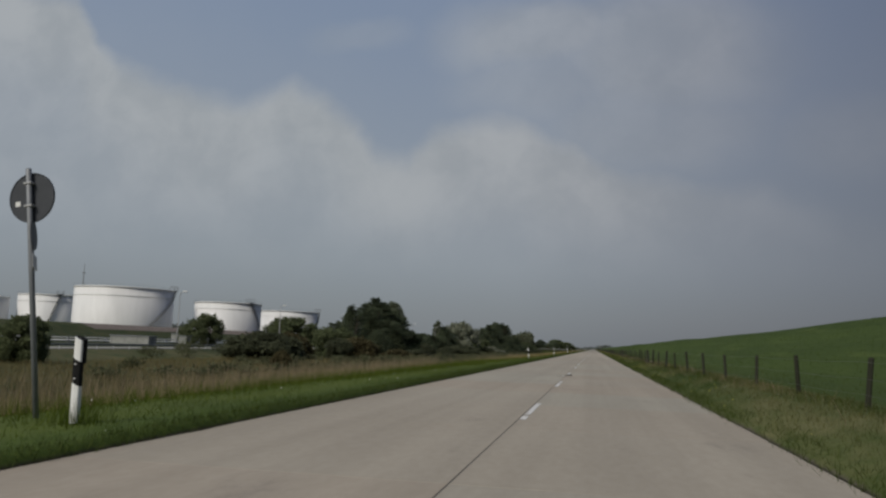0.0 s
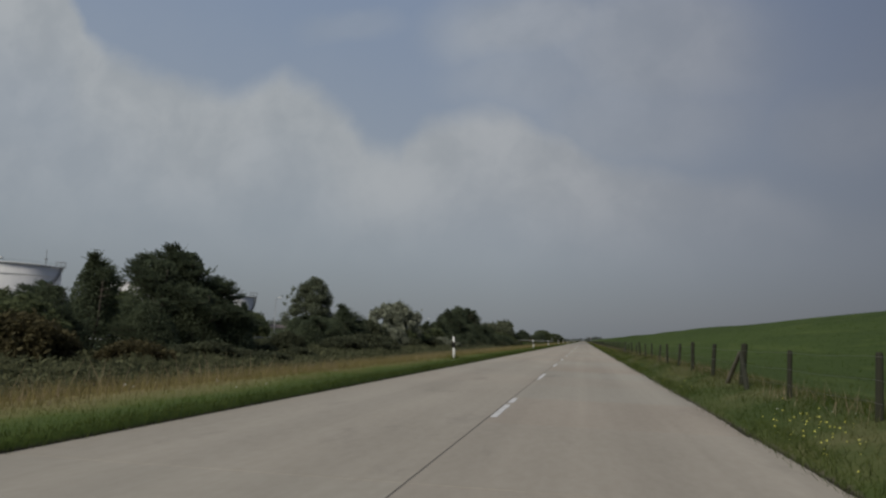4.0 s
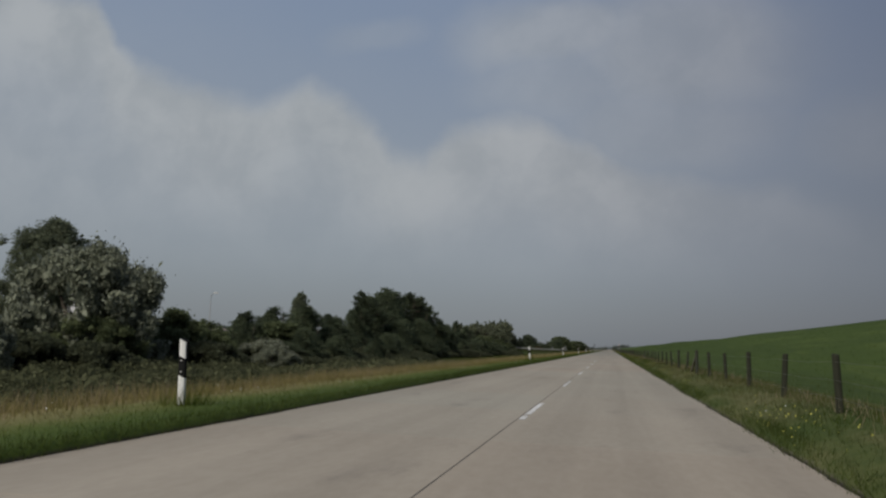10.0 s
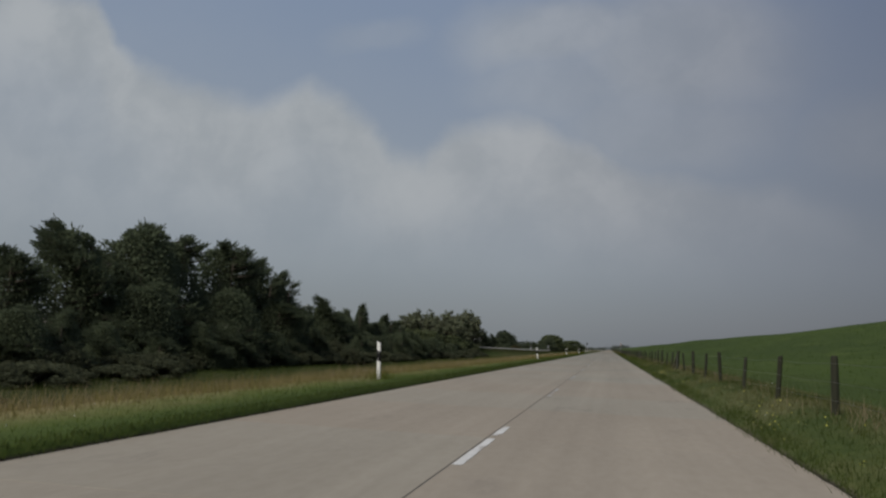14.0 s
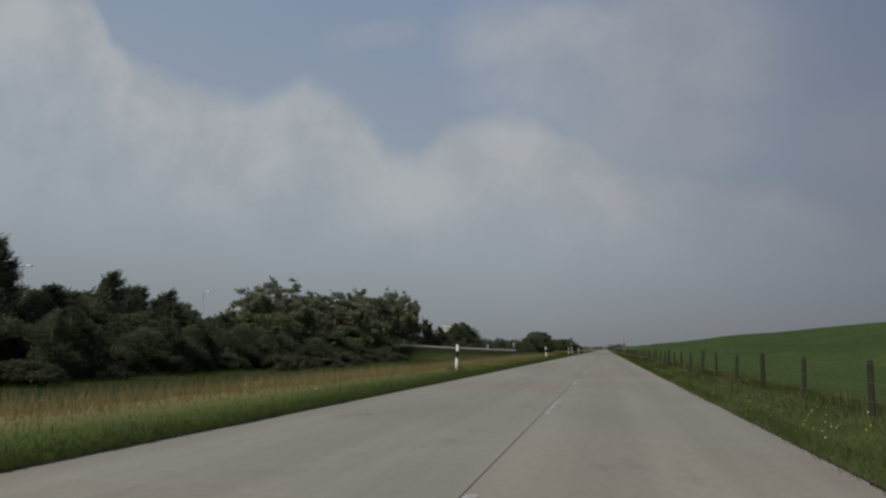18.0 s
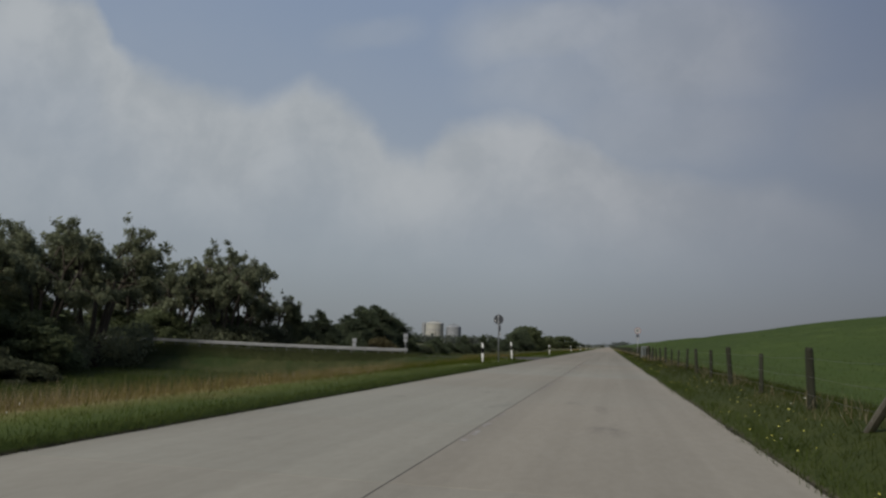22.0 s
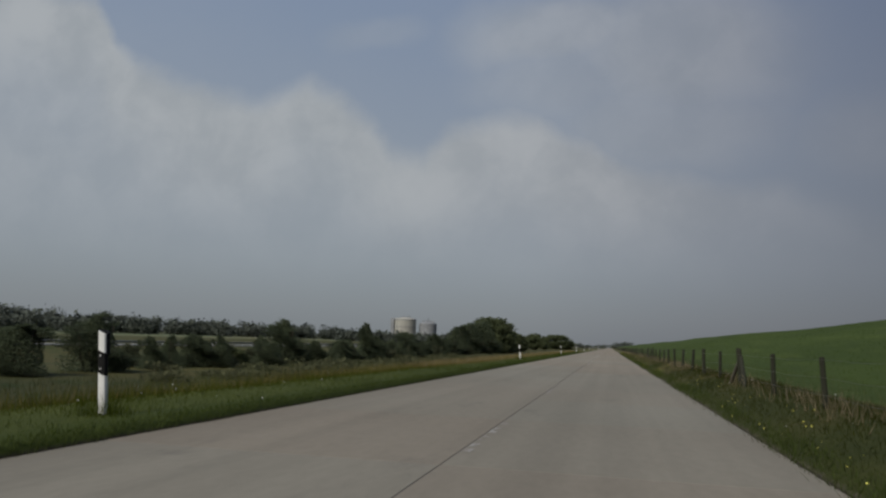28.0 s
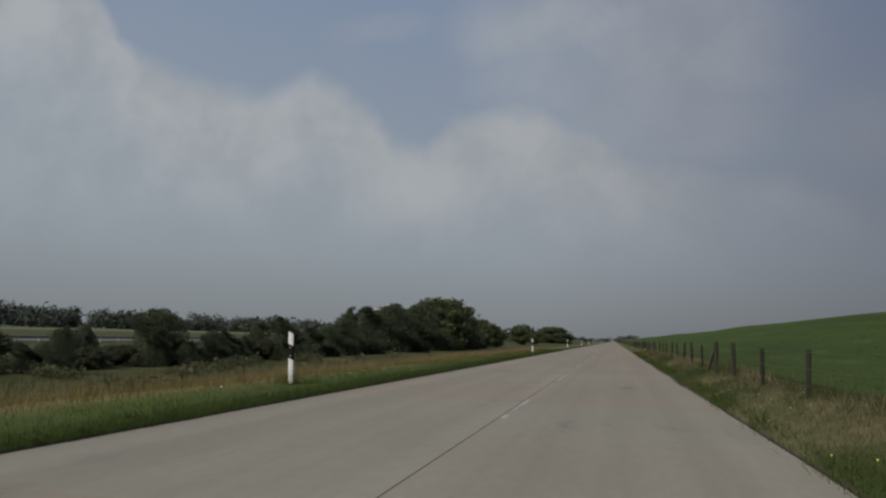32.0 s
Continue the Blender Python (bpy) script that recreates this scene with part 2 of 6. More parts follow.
def verge_colour(t, lift=1.0):
    """Green turf beside the concrete that gives way to dry grass further off; weeds on the dike's side."""
    def c(r, g, b):
        return (r * lift, g * lift, b * lift)
    pos = t.nodes.new("ShaderNodeNewGeometry").outputs["Position"]
    sep = t.nodes.new("ShaderNodeSeparateXYZ")
    link(t, pos, sep.inputs[0])
    fine = noise_tex(t, pos, 6.0, 5.0, 0.7).outputs["Fac"]
    wide = noise_tex(t, vmath(t, "MULTIPLY", pos, (1, 0.5, 1)), 0.5, 6.0, 0.7).outputs["Fac"]
    both = math_node(t, "ADD", math_node(t, "MULTIPLY", fine, 0.45), math_node(t, "MULTIPLY", wide, 0.55))
    both = remap(t, both, 0.3, 0.7)
    green = mix(t, both, c(0.060, 0.086, 0.013), c(0.108, 0.138, 0.026))
    dry = mix(t, both, c(0.160, 0.140, 0.052), c(0.320, 0.262, 0.122))
    x = math_node(t, "ADD", sep.outputs["X"], math_node(t, "MULTIPLY", math_node(t, "SUBTRACT", wide, 0.5), 3.6))
    mown = math_node(t, "MULTIPLY", remap(t, sep.outputs["Y"], 495.0, 530.0), remap(t, sep.outputs["Y"], 670.0, 630.0))
    x = math_node(t, "ADD", x, math_node(t, "MULTIPLY", mown, 2.2))
    x = math_node(t, "ADD", x, remap(t, sep.outputs["Y"], 85.0, 50.0, 0.0, 2.6))
    rank = remap(t, sep.outputs["Y"], 560.0, 680.0, 0.0, 0.7)
    col = mix(t, remap(t, x, -5.8, -7.8, 0.0, 0.94), green, dry)
    lush = remap(t, math_node(t, "ADD", sep.outputs["X"], math_node(t, "MULTIPLY", math_node(t, "SUBTRACT", wide, 0.5), 1.6)), -6.5, -5.5, 0.0, 1.0)
    lush = math_node(t, "MAXIMUM", lush, math_node(t, "MULTIPLY", rank, remap(t, sep.outputs["X"], -7.6, -6.6)))
    col = mix(t, lush, col, vmath(t, "MULTIPLY", col, (0.66, 0.76, 0.66)))
    weedy = mix(t, both, c(0.040, 0.062, 0.012), c(0.082, 0.106, 0.024))
    tan = mix(t, both, c(0.080, 0.086, 0.030), c(0.146, 0.140, 0.058))
    weedy = mix(t, remap(t, math_node(t, "MULTIPLY", remap(t, sep.outputs["X"], 2.4, 3.6, 0.85, 1.0), math_node(t, "MULTIPLY", wide, math_node(t, "MAXIMUM", remap(t, sep.outputs["Y"], 330.0, 420.0, 1.0, 0.72), remap(t, sep.outputs["Y"], 610.0, 680.0, 0.72, 1.0)))), 0.34, 0.64), weedy, tan)
    col = mix(t, remap(t, sep.outputs["X"], 0.0, 2.0), col, weedy)
    # dimmer light of the later stretch, put into the turf as a deeper green
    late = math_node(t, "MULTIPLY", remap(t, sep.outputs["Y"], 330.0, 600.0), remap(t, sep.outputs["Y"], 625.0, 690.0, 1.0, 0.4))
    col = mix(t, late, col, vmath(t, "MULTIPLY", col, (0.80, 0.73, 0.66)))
    # the dike's side, dimmer still, is darkened once more
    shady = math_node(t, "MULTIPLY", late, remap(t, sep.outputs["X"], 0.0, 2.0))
    straw = mix(t, both, c(0.090, 0.084, 0.034), c(0.190, 0.160, 0.082))
    dried = math_node(t, "MULTIPLY", remap(t, sep.outputs["Y"], 650.0, 705.0), remap(t, wide, 0.42, 0.70, 0.0, 0.8))
    dried = math_node(t, "MULTIPLY", dried, math_node(t, "MULTIPLY", remap(t, sep.outputs["X"], 2.0, 2.3), remap(t, sep.outputs["X"], 5.2, 4.0)))
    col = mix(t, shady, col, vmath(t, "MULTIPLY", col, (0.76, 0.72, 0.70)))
    return mix(t, dried, col, straw), sep, fine


def verge_material():
    m = surface("verge_turf", (0.05, 0.07, 0.02), (0.09, 0.11, 0.035), 7.0, 0.95, 0.03, 0.3)
    t = m.node_tree
    col, sep, fine = verge_colour(t, 0.9)
    # bare crumbly soil where the turf meets the concrete on the dike's side
    soil = mix(t, fine, (0.040, 0.033, 0.023), (0.115, 0.098, 0.072))
    # left edge: the shade under overhanging grass, painted as a dark line
    col = mix(t, math_node(t, "MULTIPLY", remap(t, sep.outputs["X"], -5.175, -5.145), remap(t, sep.outputs["X"], 0.0, -2.0)), col, (0.030, 0.026, 0.016))
    edge = math_node(t, "ADD", sep.outputs["X"], math_node(t, "MULTIPLY", fine, -0.16))
    col = mix(t, math_node(t, "MULTIPLY", remap(t, edge, 2.53, 2.45), remap(t, sep.outputs["X"], 0.0, 2.0)), col, soil)
    link(t, col, t.nodes["Principled BSDF"].inputs["Base Color"])
    return m


def blade_material():
    m = surface("grass_blade", (0.05, 0.07, 0.02), (0.09, 0.11, 0.035), 7.0, 0.9, 0, 0.3, spec=0.0, translucent=0.4)
    t = m.node_tree
    col = verge_colour(t, 1.0)[0]
    geo = t.nodes.new("ShaderNodeNewGeometry")
    tone = t.nodes.new("ShaderNodeVectorMath")
    tone.operation = "SCALE"
    link(t, col, tone.inputs[0])
    link(t, remap(t, geo.outputs["Random Per Island"], 0.0, 1.0, 0.72, 1.28), tone.inputs["Scale"])
    for n in t.nodes:
        if n.type == "BSDF_PRINCIPLED":
            link(t, tone.outputs[0], n.inputs["Base Color"])
        elif n.type == "BSDF_TRANSLUCENT":
            link(t, tone.outputs[0], n.inputs["Color"])
    return m


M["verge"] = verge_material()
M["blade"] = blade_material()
M["rough_ground"] = surface("rough_meadow", (0.050, 0.052, 0.020), (0.110, 0.098, 0.042), 1.4, 0.95, 0.05, 0.07, (0.25, (0.042, 0.056, 0.017), 0.44, 0.62))
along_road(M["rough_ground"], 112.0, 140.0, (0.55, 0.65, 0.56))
along_road(M["rough_ground"], 648.0, 685.0, (1.70, 1.40, 1.35))
M["field"] = surface("field", (0.085, 0.105, 0.050), (0.14, 0.16, 0.085), 0.6, 0.95, 0.03, 0.012, (0.02, (0.16, 0.145, 0.075), 0.5, 0.6), stretch=(1, 0.25, 1))
M["dike"] = surface("dike_turf", (0.026, 0.045, 0.005), (0.052, 0.080, 0.010), 2.2, 0.95, 0.06, 0.10, (0.45, (0.070, 0.096, 0.018), 0.50, 0.72), stretch=(1, 0.16, 1))
M["dike_blade"] = surface("dike_grass_blade", (0.030, 0.055, 0.008), (0.066, 0.100, 0.018), 0.9, 0.85, 0, 0.08, island=0.35, spec=0.0, translucent=0.3)
M["weed"] = surface("dark_weeds", (0.042, 0.061, 0.016), (0.095, 0.118, 0.038), 0.7, 0.8, 0, 0.08, island=0.35, spec=0.0, translucent=0.3)
M["straw"] = surface("dry_grass", (0.255, 0.200, 0.122), (0.430, 0.345, 0.232), 0.8, 0.8, 0, 0.1, island=0.45, spec=0.0, translucent=0.45)
M["rough_blade"] = surface("rough_grass_blade", (0.110, 0.096, 0.042), (0.235, 0.198, 0.100), 0.5, 0.85, 0, 0.06, island=0.4, spec=0.0, translucent=0.3)
M["flower"] = surface("yellow_petals", (0.50, 0.47, 0.08), (0.68, 0.65, 0.16), 3.0, 0.7, island=0.5)
M["white_flower"] = surface("white_petals", (0.5, 0.5, 0.46), (0.75, 0.75, 0.7), 3.0, 0.7, island=0.5)
M["bark"] = surface("bark", (0.045, 0.038, 0.03), (0.12, 0.10, 0.08), 8.0, 0.95, 0.02, coords="obj")
M["leaf_dark"] = surface("pine_foliage", (0.092, 0.112, 0.072), (0.136, 0.164, 0.096), 1.5, 0.85, 0, 0.15, island=0.25, spec=0.0, translucent=0.45)
M["leaf_thicket"] = surface("thicket_foliage", (0.062, 0.070, 0.044), (0.122, 0.133, 0.078), 1.5, 0.85, 0, 0.15, island=0.35, spec=0.05, translucent=0.45)
M["joint_seal"] = surface("bitumen_joint_seal", (0.110, 0.092, 0.076), (0.185, 0.158, 0.132), 10.0, 0.85, 0.002, 1.0)
M["leaf"] = surface("foliage", (0.084, 0.102, 0.054), (0.170, 0.196, 0.098), 1.5, 0.75, 0, 0.15, island=0.45, spec=0.0, translucent=0.45)
M["leaf_open"] = surface("willow_foliage", (0.100, 0.114, 0.070), (0.265, 0.285, 0.180), 1.5, 0.75, 0, 0.15, island=0.5, spec=0.0, translucent=0.45)
# the distant poplars' leaf colour is paled to imitate haze
M["leaf_poplar"] = surface("hazed_poplar_foliage", (0.095, 0.112, 0.074), (0.225, 0.250, 0.165), 1.5, 0.75, 0, 0.15, island=0.5, spec=0.0, translucent=0.45)
M["leaf_pale"] = surface("silvery_foliage", (0.045, 0.056, 0.030), (0.390, 0.410, 0.310), 1.1, 0.7, 0, 0.15, island=0.6, spec=0.0, translucent=0.25)
M["leaf_brown"] = surface("brownish_foliage", (0.052, 0.046, 0.022), (0.125, 0.108, 0.050), 1.5, 0.75, 0, 0.15, island=0.6, translucent=0.4)
M["leaf_brush"] = surface("brushwood_foliage", (0.070, 0.078, 0.042), (0.160, 0.165, 0.092), 0.6, 0.8, 0, 0.12, island=0.5, spec=0.0, translucent=0.4)
M["rank_blade"] = surface("rank_grass_blade", (0.042, 0.052, 0.022), (0.096, 0.100, 0.046), 0.5, 0.85, 0, 0.06, island=0.45, spec=0.0, translucent=0.3)
# greyer leaves for the far woods: distance haze put into the colour
M["leaf_far"] = surface("haze_tinted_foliage", (0.066, 0.077, 0.066), (0.098, 0.112, 0.090), 0.5, 0.9, 0, 0.05, island=0.3)
M["post_wood"] = surface("weathered_wood", (0.020, 0.021, 0.013), (0.046, 0.047, 0.032), 14.0, 0.9, 0.006, 2.0, obj=0.35, coords="obj", stretch=(1, 1, 0.12))
M["pale_wood"] = surface("grey_bare_wood", (0.10, 0.09, 0.068), (0.20, 0.18, 0.14), 14.0, 0.9, 0.006, 2.0, coords="obj", stretch=(1, 1, 0.12))
M["wire"] = surface("galvanised_wire", (0.09, 0.085, 0.08), (0.18, 0.17, 0.16), 3.0, 0.5, metal=0.6, spec=0.4)
M["white_plastic"] = surface("white_plastic", (0.62, 0.62, 0.60), (0.80, 0.80, 0.78), 5.0, 0.5, 0, 1.0, (6.0, (0.42, 0.40, 0.35), 0.60, 0.8), 0.4, coords="obj")
M["black_plastic"] = surface("black_plastic", (0.010, 0.010, 0.010), (0.020, 0.020, 0.020), 6.0, 0.8, spec=0.08, coords="obj")
M["reflector"] = surface("reflector", (0.38, 0.38, 0.37), (0.55, 0.55, 0.53), 30.0, 0.2, spec=0.6)
M["galvanised"] = surface("galvanised_steel", (0.288, 0.292, 0.296), (0.416, 0.420, 0.424), 6.0, 0.55, 0.0005, 0.8, metal=0.15, spec=0.4, coords="obj")
M["pole_steel"] = surface("dull_pole_steel", (0.150, 0.160, 0.172), (0.235, 0.245, 0.258), 6.0, 0.55, 0.0005, 0.8, metal=0.15, spec=0.4, coords="obj")
M["rail_steel"] = surface("weathered_rail_steel", (0.175, 0.182, 0.184), (0.275, 0.282, 0.284), 4.0, 0.6, 0.0005, 0.8, metal=0.1, spec=0.3, coords="obj")
M["sign_back"] = surface("sign_back_grey", (0.036, 0.040, 0.047), (0.062, 0.067, 0.075), 5.0, 0.6, spec=0.3, coords="obj")
M["sign_white"] = surface("sign_white", (0.30, 0.30, 0.30), (0.40, 0.40, 0.39), 5.0, 0.5, spec=0.4, coords="obj")
M["sign_red"] = surface("sign_red", (0.22, 0.085, 0.08), (0.29, 0.12, 0.11), 5.0, 0.5, spec=0.4, coords="obj")
M["cabinet"] = surface("grey_green_paint", (0.085, 0.098, 0.098), (0.125, 0.140, 0.138), 3.0, 0.6, 0.0005, 0.9, (2.0, (0.12, 0.13, 0.12), 0.58, 0.75), 0.3, coords="obj")
M["cabinet_frame"] = surface("light_grey_paint", (0.17, 0.19, 0.19), (0.25, 0.265, 0.26), 3.0, 0.6, coords="obj")
M["tank"] = surface("white_tank_paint", (0.58, 0.58, 0.57), (0.72, 0.72, 0.71), 0.25, 0.55, 0, 0.05, (0.18, (0.50, 0.49, 0.46), 0.6, 0.8), 0.3, stretch=(1, 1, 0.25))
M["tank_grey"] = surface("grey_tank_paint", (0.20, 0.21, 0.22), (0.28, 0.29, 0.30), 0.3, 0.6)
M["shed_paint"] = surface("weathered_grey_paint", (0.20, 0.21, 0.19), (0.32, 0.32, 0.30), 1.5, 0.7, 0, 0.3)
M["steel_dark"] = surface("dark_steel", (0.12, 0.125, 0.13), (0.21, 0.215, 0.22), 1.0, 0.6, spec=0.3)
M["silo_cream"] = surface("cream_cladding", (0.331, 0.322, 0.285), (0.423, 0.414, 0.368), 0.2, 0.6, stretch=(1, 1, 0.2))

# ---------------------------------------------------------------- mesh helpers


def arrays(name, verts, polys, mats, idx=None, smooth=False):
    """A mesh from an (n, 3) array and an (m, k) array of corners."""
    me = bpy.data.meshes.new(name)
    verts, polys = np.asarray(verts, np.float32), np.asarray(polys, np.int32)
    k = polys.shape[1]
    me.vertices.add(len(verts))
    me.vertices.foreach_set("co", verts.ravel())
    me.loops.add(polys.size)
    me.loops.foreach_set("vertex_index", polys.ravel())
    me.polygons.add(len(polys))
    me.polygons.foreach_set("loop_start", np.arange(0, polys.size, k, dtype=np.int32))
    me.polygons.foreach_set("loop_total", np.full(len(polys), k, np.int32))
    for m in mats:
        me.materials.append(m)
    if idx is not None:
        me.polygons.foreach_set("material_index", np.asarray(idx, np.int32))
    if smooth:
        me.polygons.foreach_set("use_smooth", np.ones(len(polys), bool))
    me.update(calc_edges=True)
    return me


def from_bm(name, bm, mat, smooth=False):
    me = bpy.data.meshes.new(name)
    bmesh.ops.recalc_face_normals(bm, faces=bm.faces)
    for f in bm.faces:
        f.smooth = smooth
    bm.to_mesh(me)
    bm.free()
    me.materials.append(mat)
    return me


def part(name, bm, mat, parent=None, label="", smooth=False):
    me = bm if isinstance(bm, bpy.types.Mesh) else from_bm(name, bm, mat, smooth)
    ob = new(name, me)
    ob.parent = parent
    return tagged(ob, label)


def thing(name, label, category, group="", x=0.0, y=0.0, z=0.0):
    ob = new(name)
    ob.empty_display_size = 0.2
    ob.location = (x, y, z)
    return tagged(ob, label, category, group)


def box(bm, x0, x1, y0, y1, z0, z1, bevel=0.0, m=None):
    vs = bmesh.ops.create_cube(bm, size=1.0)["verts"]
    for v in vs:
        v.co = Vector(((x0 + x1) / 2 + v.co.x * (x1 - x0), (y0 + y1) / 2 + v.co.y * (y1 - y0), (z0 + z1) / 2 + v.co.z * (z1 - z0)))
    if bevel:
        es = {e for v in vs for e in v.link_edges}
        vs = [v for f in bmesh.ops.bevel(bm, geom=list(es), offset=bevel, segments=1, affect="EDGES")["faces"] for v in f.verts] + [v for v in vs if v.is_valid]
    if m is not None:
        for v in set(vs):
            v.co = m @ v.co
    return bm


def tube(bm, pts, radii, n=8, cap=True):
    """A round bar through the points."""
    rings = []
    for i, p in enumerate(pts):
        a, b = Vector(pts[max(0, i - 1)]), Vector(pts[min(len(pts) - 1, i + 1)])
        q = (b - a).normalized().to_track_quat("Z", "Y")
        rings.append([bm.verts.new(Vector(p) + q @ Vector((math.cos(k * math.tau / n), math.sin(k * math.tau / n), 0)) * radii[i]) for k in range(n)])
    for r, s in zip(rings, rings[1:]):
        for k in range(n):
            bm.faces.new((r[k], r[(k + 1) % n], s[(k + 1) % n], s[k]))
    if cap:
        bm.faces.new(rings[0][::-1])
        bm.faces.new(rings[-1])
    return bm


def lathe(bm, prof, n=48, closed=True):
    rings = [[bm.verts.new((r * math.cos(k * math.tau / n), r * math.sin(k * math.tau / n), z)) for k in range(n)] for r, z in prof]
    for r, s in zip(rings, rings[1:]):
        for k in range(n):
            bm.faces.new((r[k], r[(k + 1) % n], s[(k + 1) % n], s[k]))
    if closed:
        bm.faces.new(rings[0][::-1])
        bm.faces.new(rings[-1])
    return bm


# ---------------------------------------------------------------- the ground
ROAD_L, JOINT_X, ROAD_R = -5.16, -1.275, 2.515
PROFILE = [(-3000, -1.2), (-900, -1.6), (-300, -1.6), (-215, 1.5), (-190, 4.2), (-178, 4.2), (-160, -1.8), (-84, -1.8), (-80, -1.3), (-70, -1.3), (-62, -2.3), (-26, -2.45),
           (-18, -2.3), (-14.0, -1.55), (-11.5, -0.85), (-10.0, -0.34), (-8.5, -0.03), (-7.0, 0.10), (-5.7, 0.12), (-5.27, 0.115), (-5.18, 0.06), (-5.1, -0.06),
           (2.45, -0.06), (2.62, 0.05), (3.1, 0.24), (3.7, 0.42), (4.4, 0.42), (6.5, 0.36), (9.0, 0.42), (12.0, 0.95), (20.0, 2.95), (28.0, 4.95), (31.5, 5.7),
           (34.0, 6.0), (37.0, 6.05), (40.0, 5.6), (62.0, 0.0), (150.0, -0.8), (3000.0, -1.0)]
PX, PZ = np.array([p[0] for p in PROFILE], float), np.array([p[1] for p in PROFILE], float)
# the side road: across, along, half width
SIDE = [(-4.9, 553.2, 7.0), (-7.0, 553.6, 5.4), (-10.0, 555.0, 4.1), (-14.0, 557.6, 3.7), (-20.0, 561.4, 3.3), (-30.0, 561.2, 3.1), (-45.0, 560.6, 3.0), (-68.0, 561.0, 3.0), (-72.0, 561.0, 6.0)]
SX, SY = np.array([s[0] for s in SIDE])[::-1], np.array([s[1] for s in SIDE])[::-1]


def smooth01(v):
    v = np.clip(v, 0, 1)
    return v * v * (3 - 2 * v)


def wave(x, y):
    return 0.5 * np.sin(x * 0.9 + 1.3 * np.sin(y * 0.31)) + 0.5 * np.sin(y * 0.47 + 0.8 * np.sin(x * 0.53 + 1.0))


def height(x, y):
    """The ground's height, for arrays or numbers."""
    x, y = np.asarray(x, float), np.asarray(y, float)
    z = np.interp(x, PX, PZ)
    bund = smooth01((y - 120) / 60) * (1 - smooth01((y - 620) / 80))
    z = np.where((x < -150) & (x > -300), -1.7 + (z + 1.7) * bund, z)
    rough = np.where((x < -5.3) | (x > 2.7), 1.0, 0.0)
    z = z + rough * 0.025 * wave(x * 1.7, y * 1.3) + np.where((x > 27) & (x < 45), 0.18 * np.sin(y * 0.023) + 0.1 * np.sin(y * 0.061 + 2), 0.0)
    # the embankment of the side road
    cy = np.interp(x, SX, SY)
    side = np.interp(x, [-78, -71, -60, -46, -32, -20, -12, -7, -5], [-1.25, -1.1, -0.45, -0.2, -0.36, -0.40, -0.16, -0.02, -0.03])
    w = 1 - smooth01((np.abs(y - cy) - np.interp(x, [-20, -5], [4.6, 9.0])) / 5.0)
    w = np.where((x < -4.9) & (x > -80), w, 0.0)
    return z * (1 - w) + side * w


def ground_sheet():
    xs = sorted(set([p[0] for p in PROFILE] + [-1500, -600, -400, -250, -172, -120, -100, -50, -42, -35, -30, -22, -20, -15, -12.3, -10, -8, -6.3, 3.7, 5.2, 7.6, 10.5, 14, 16, 18, 24, 26, 30, 33, 45, 50, 56, 80, 400, 1000]))
    ys = sorted(set([-600, -300, -150, -80, -40] + [float(v) for v in np.arange(-20, 760, 4.0)] + [float(v) for v in np.arange(540, 580, 1.0)] + [float(v) for v in np.arange(760, 1500, 20)] + [1600, 1800, 2000, 2400, 3000, 3800, 4700]))
    X, Y = np.meshgrid(np.array(xs), np.array(ys))
    Z = height(X, Y)
    V = np.stack([X.ravel(), Y.ravel(), Z.ravel()], 1)
    n = len(xs)
    i, j = np.meshgrid(np.arange(n - 1), np.arange(len(ys) - 1))
    a = (j * n + i).ravel()
    F = np.stack([a, a + 1, a + n + 1, a + n], 1)
    cx = (np.array(xs)[:-1] + np.array(xs)[1:]) / 2
    zone = np.where(cx > 5.5, 2, np.where(cx > -11.5, 0, np.where(cx > -232, np.where((cx < -172) & (cx > -216), 4, 1), 3)))
    zone = np.where(cx > 160, 3, zone)
    idx = np.tile(zone, len(ys) - 1)
    cy = np.repeat((np.array(ys)[:-1] + np.array(ys)[1:]) / 2, n - 1)
    idx = np.where((idx == 4) & ((cy < 240) | (cy > 570)), 1, idx)
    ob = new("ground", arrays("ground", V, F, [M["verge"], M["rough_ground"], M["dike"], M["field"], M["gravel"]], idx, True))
    return tagged(ob, "flat marshland with grass verges and a turf dike", "ground", kind="structure")


ground_sheet()

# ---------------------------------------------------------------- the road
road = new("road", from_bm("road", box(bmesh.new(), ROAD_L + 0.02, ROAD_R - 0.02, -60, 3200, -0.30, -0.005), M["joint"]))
tagged(road, "two-lane concrete slab road with a tarred centre joint", "road", kind="structure")
SLAB, GAP = 5.0, 0.012
Y0, Y1 = -23.05, 740.0


def slab_mesh(x0, x1, y0, y1, name="slab"):
    bm = bmesh.new()
    box(bm, x0, x1, y0, y1, -0.22, 0.0)
    top = [e for e in bm.edges if all(v.co.z > -0.01 for v in e.verts)]
    bmesh.ops.bevel(bm, geom=top, offset=0.002, segments=1, affect="EDGES")
    return from_bm(name, bm, M["concrete"])


LANES = [(ROAD_L, JOINT_X - 0.009), (JOINT_X + 0.009, ROAD_R)]

# lane marks: four metres long, eight apart, on the near lane's side of the joint
DASH, FIRST = 12.04, 5.37
mark = new("lane_marking")
tagged(mark, "worn white dashed centre line on concrete", "road marking", kind="structure")


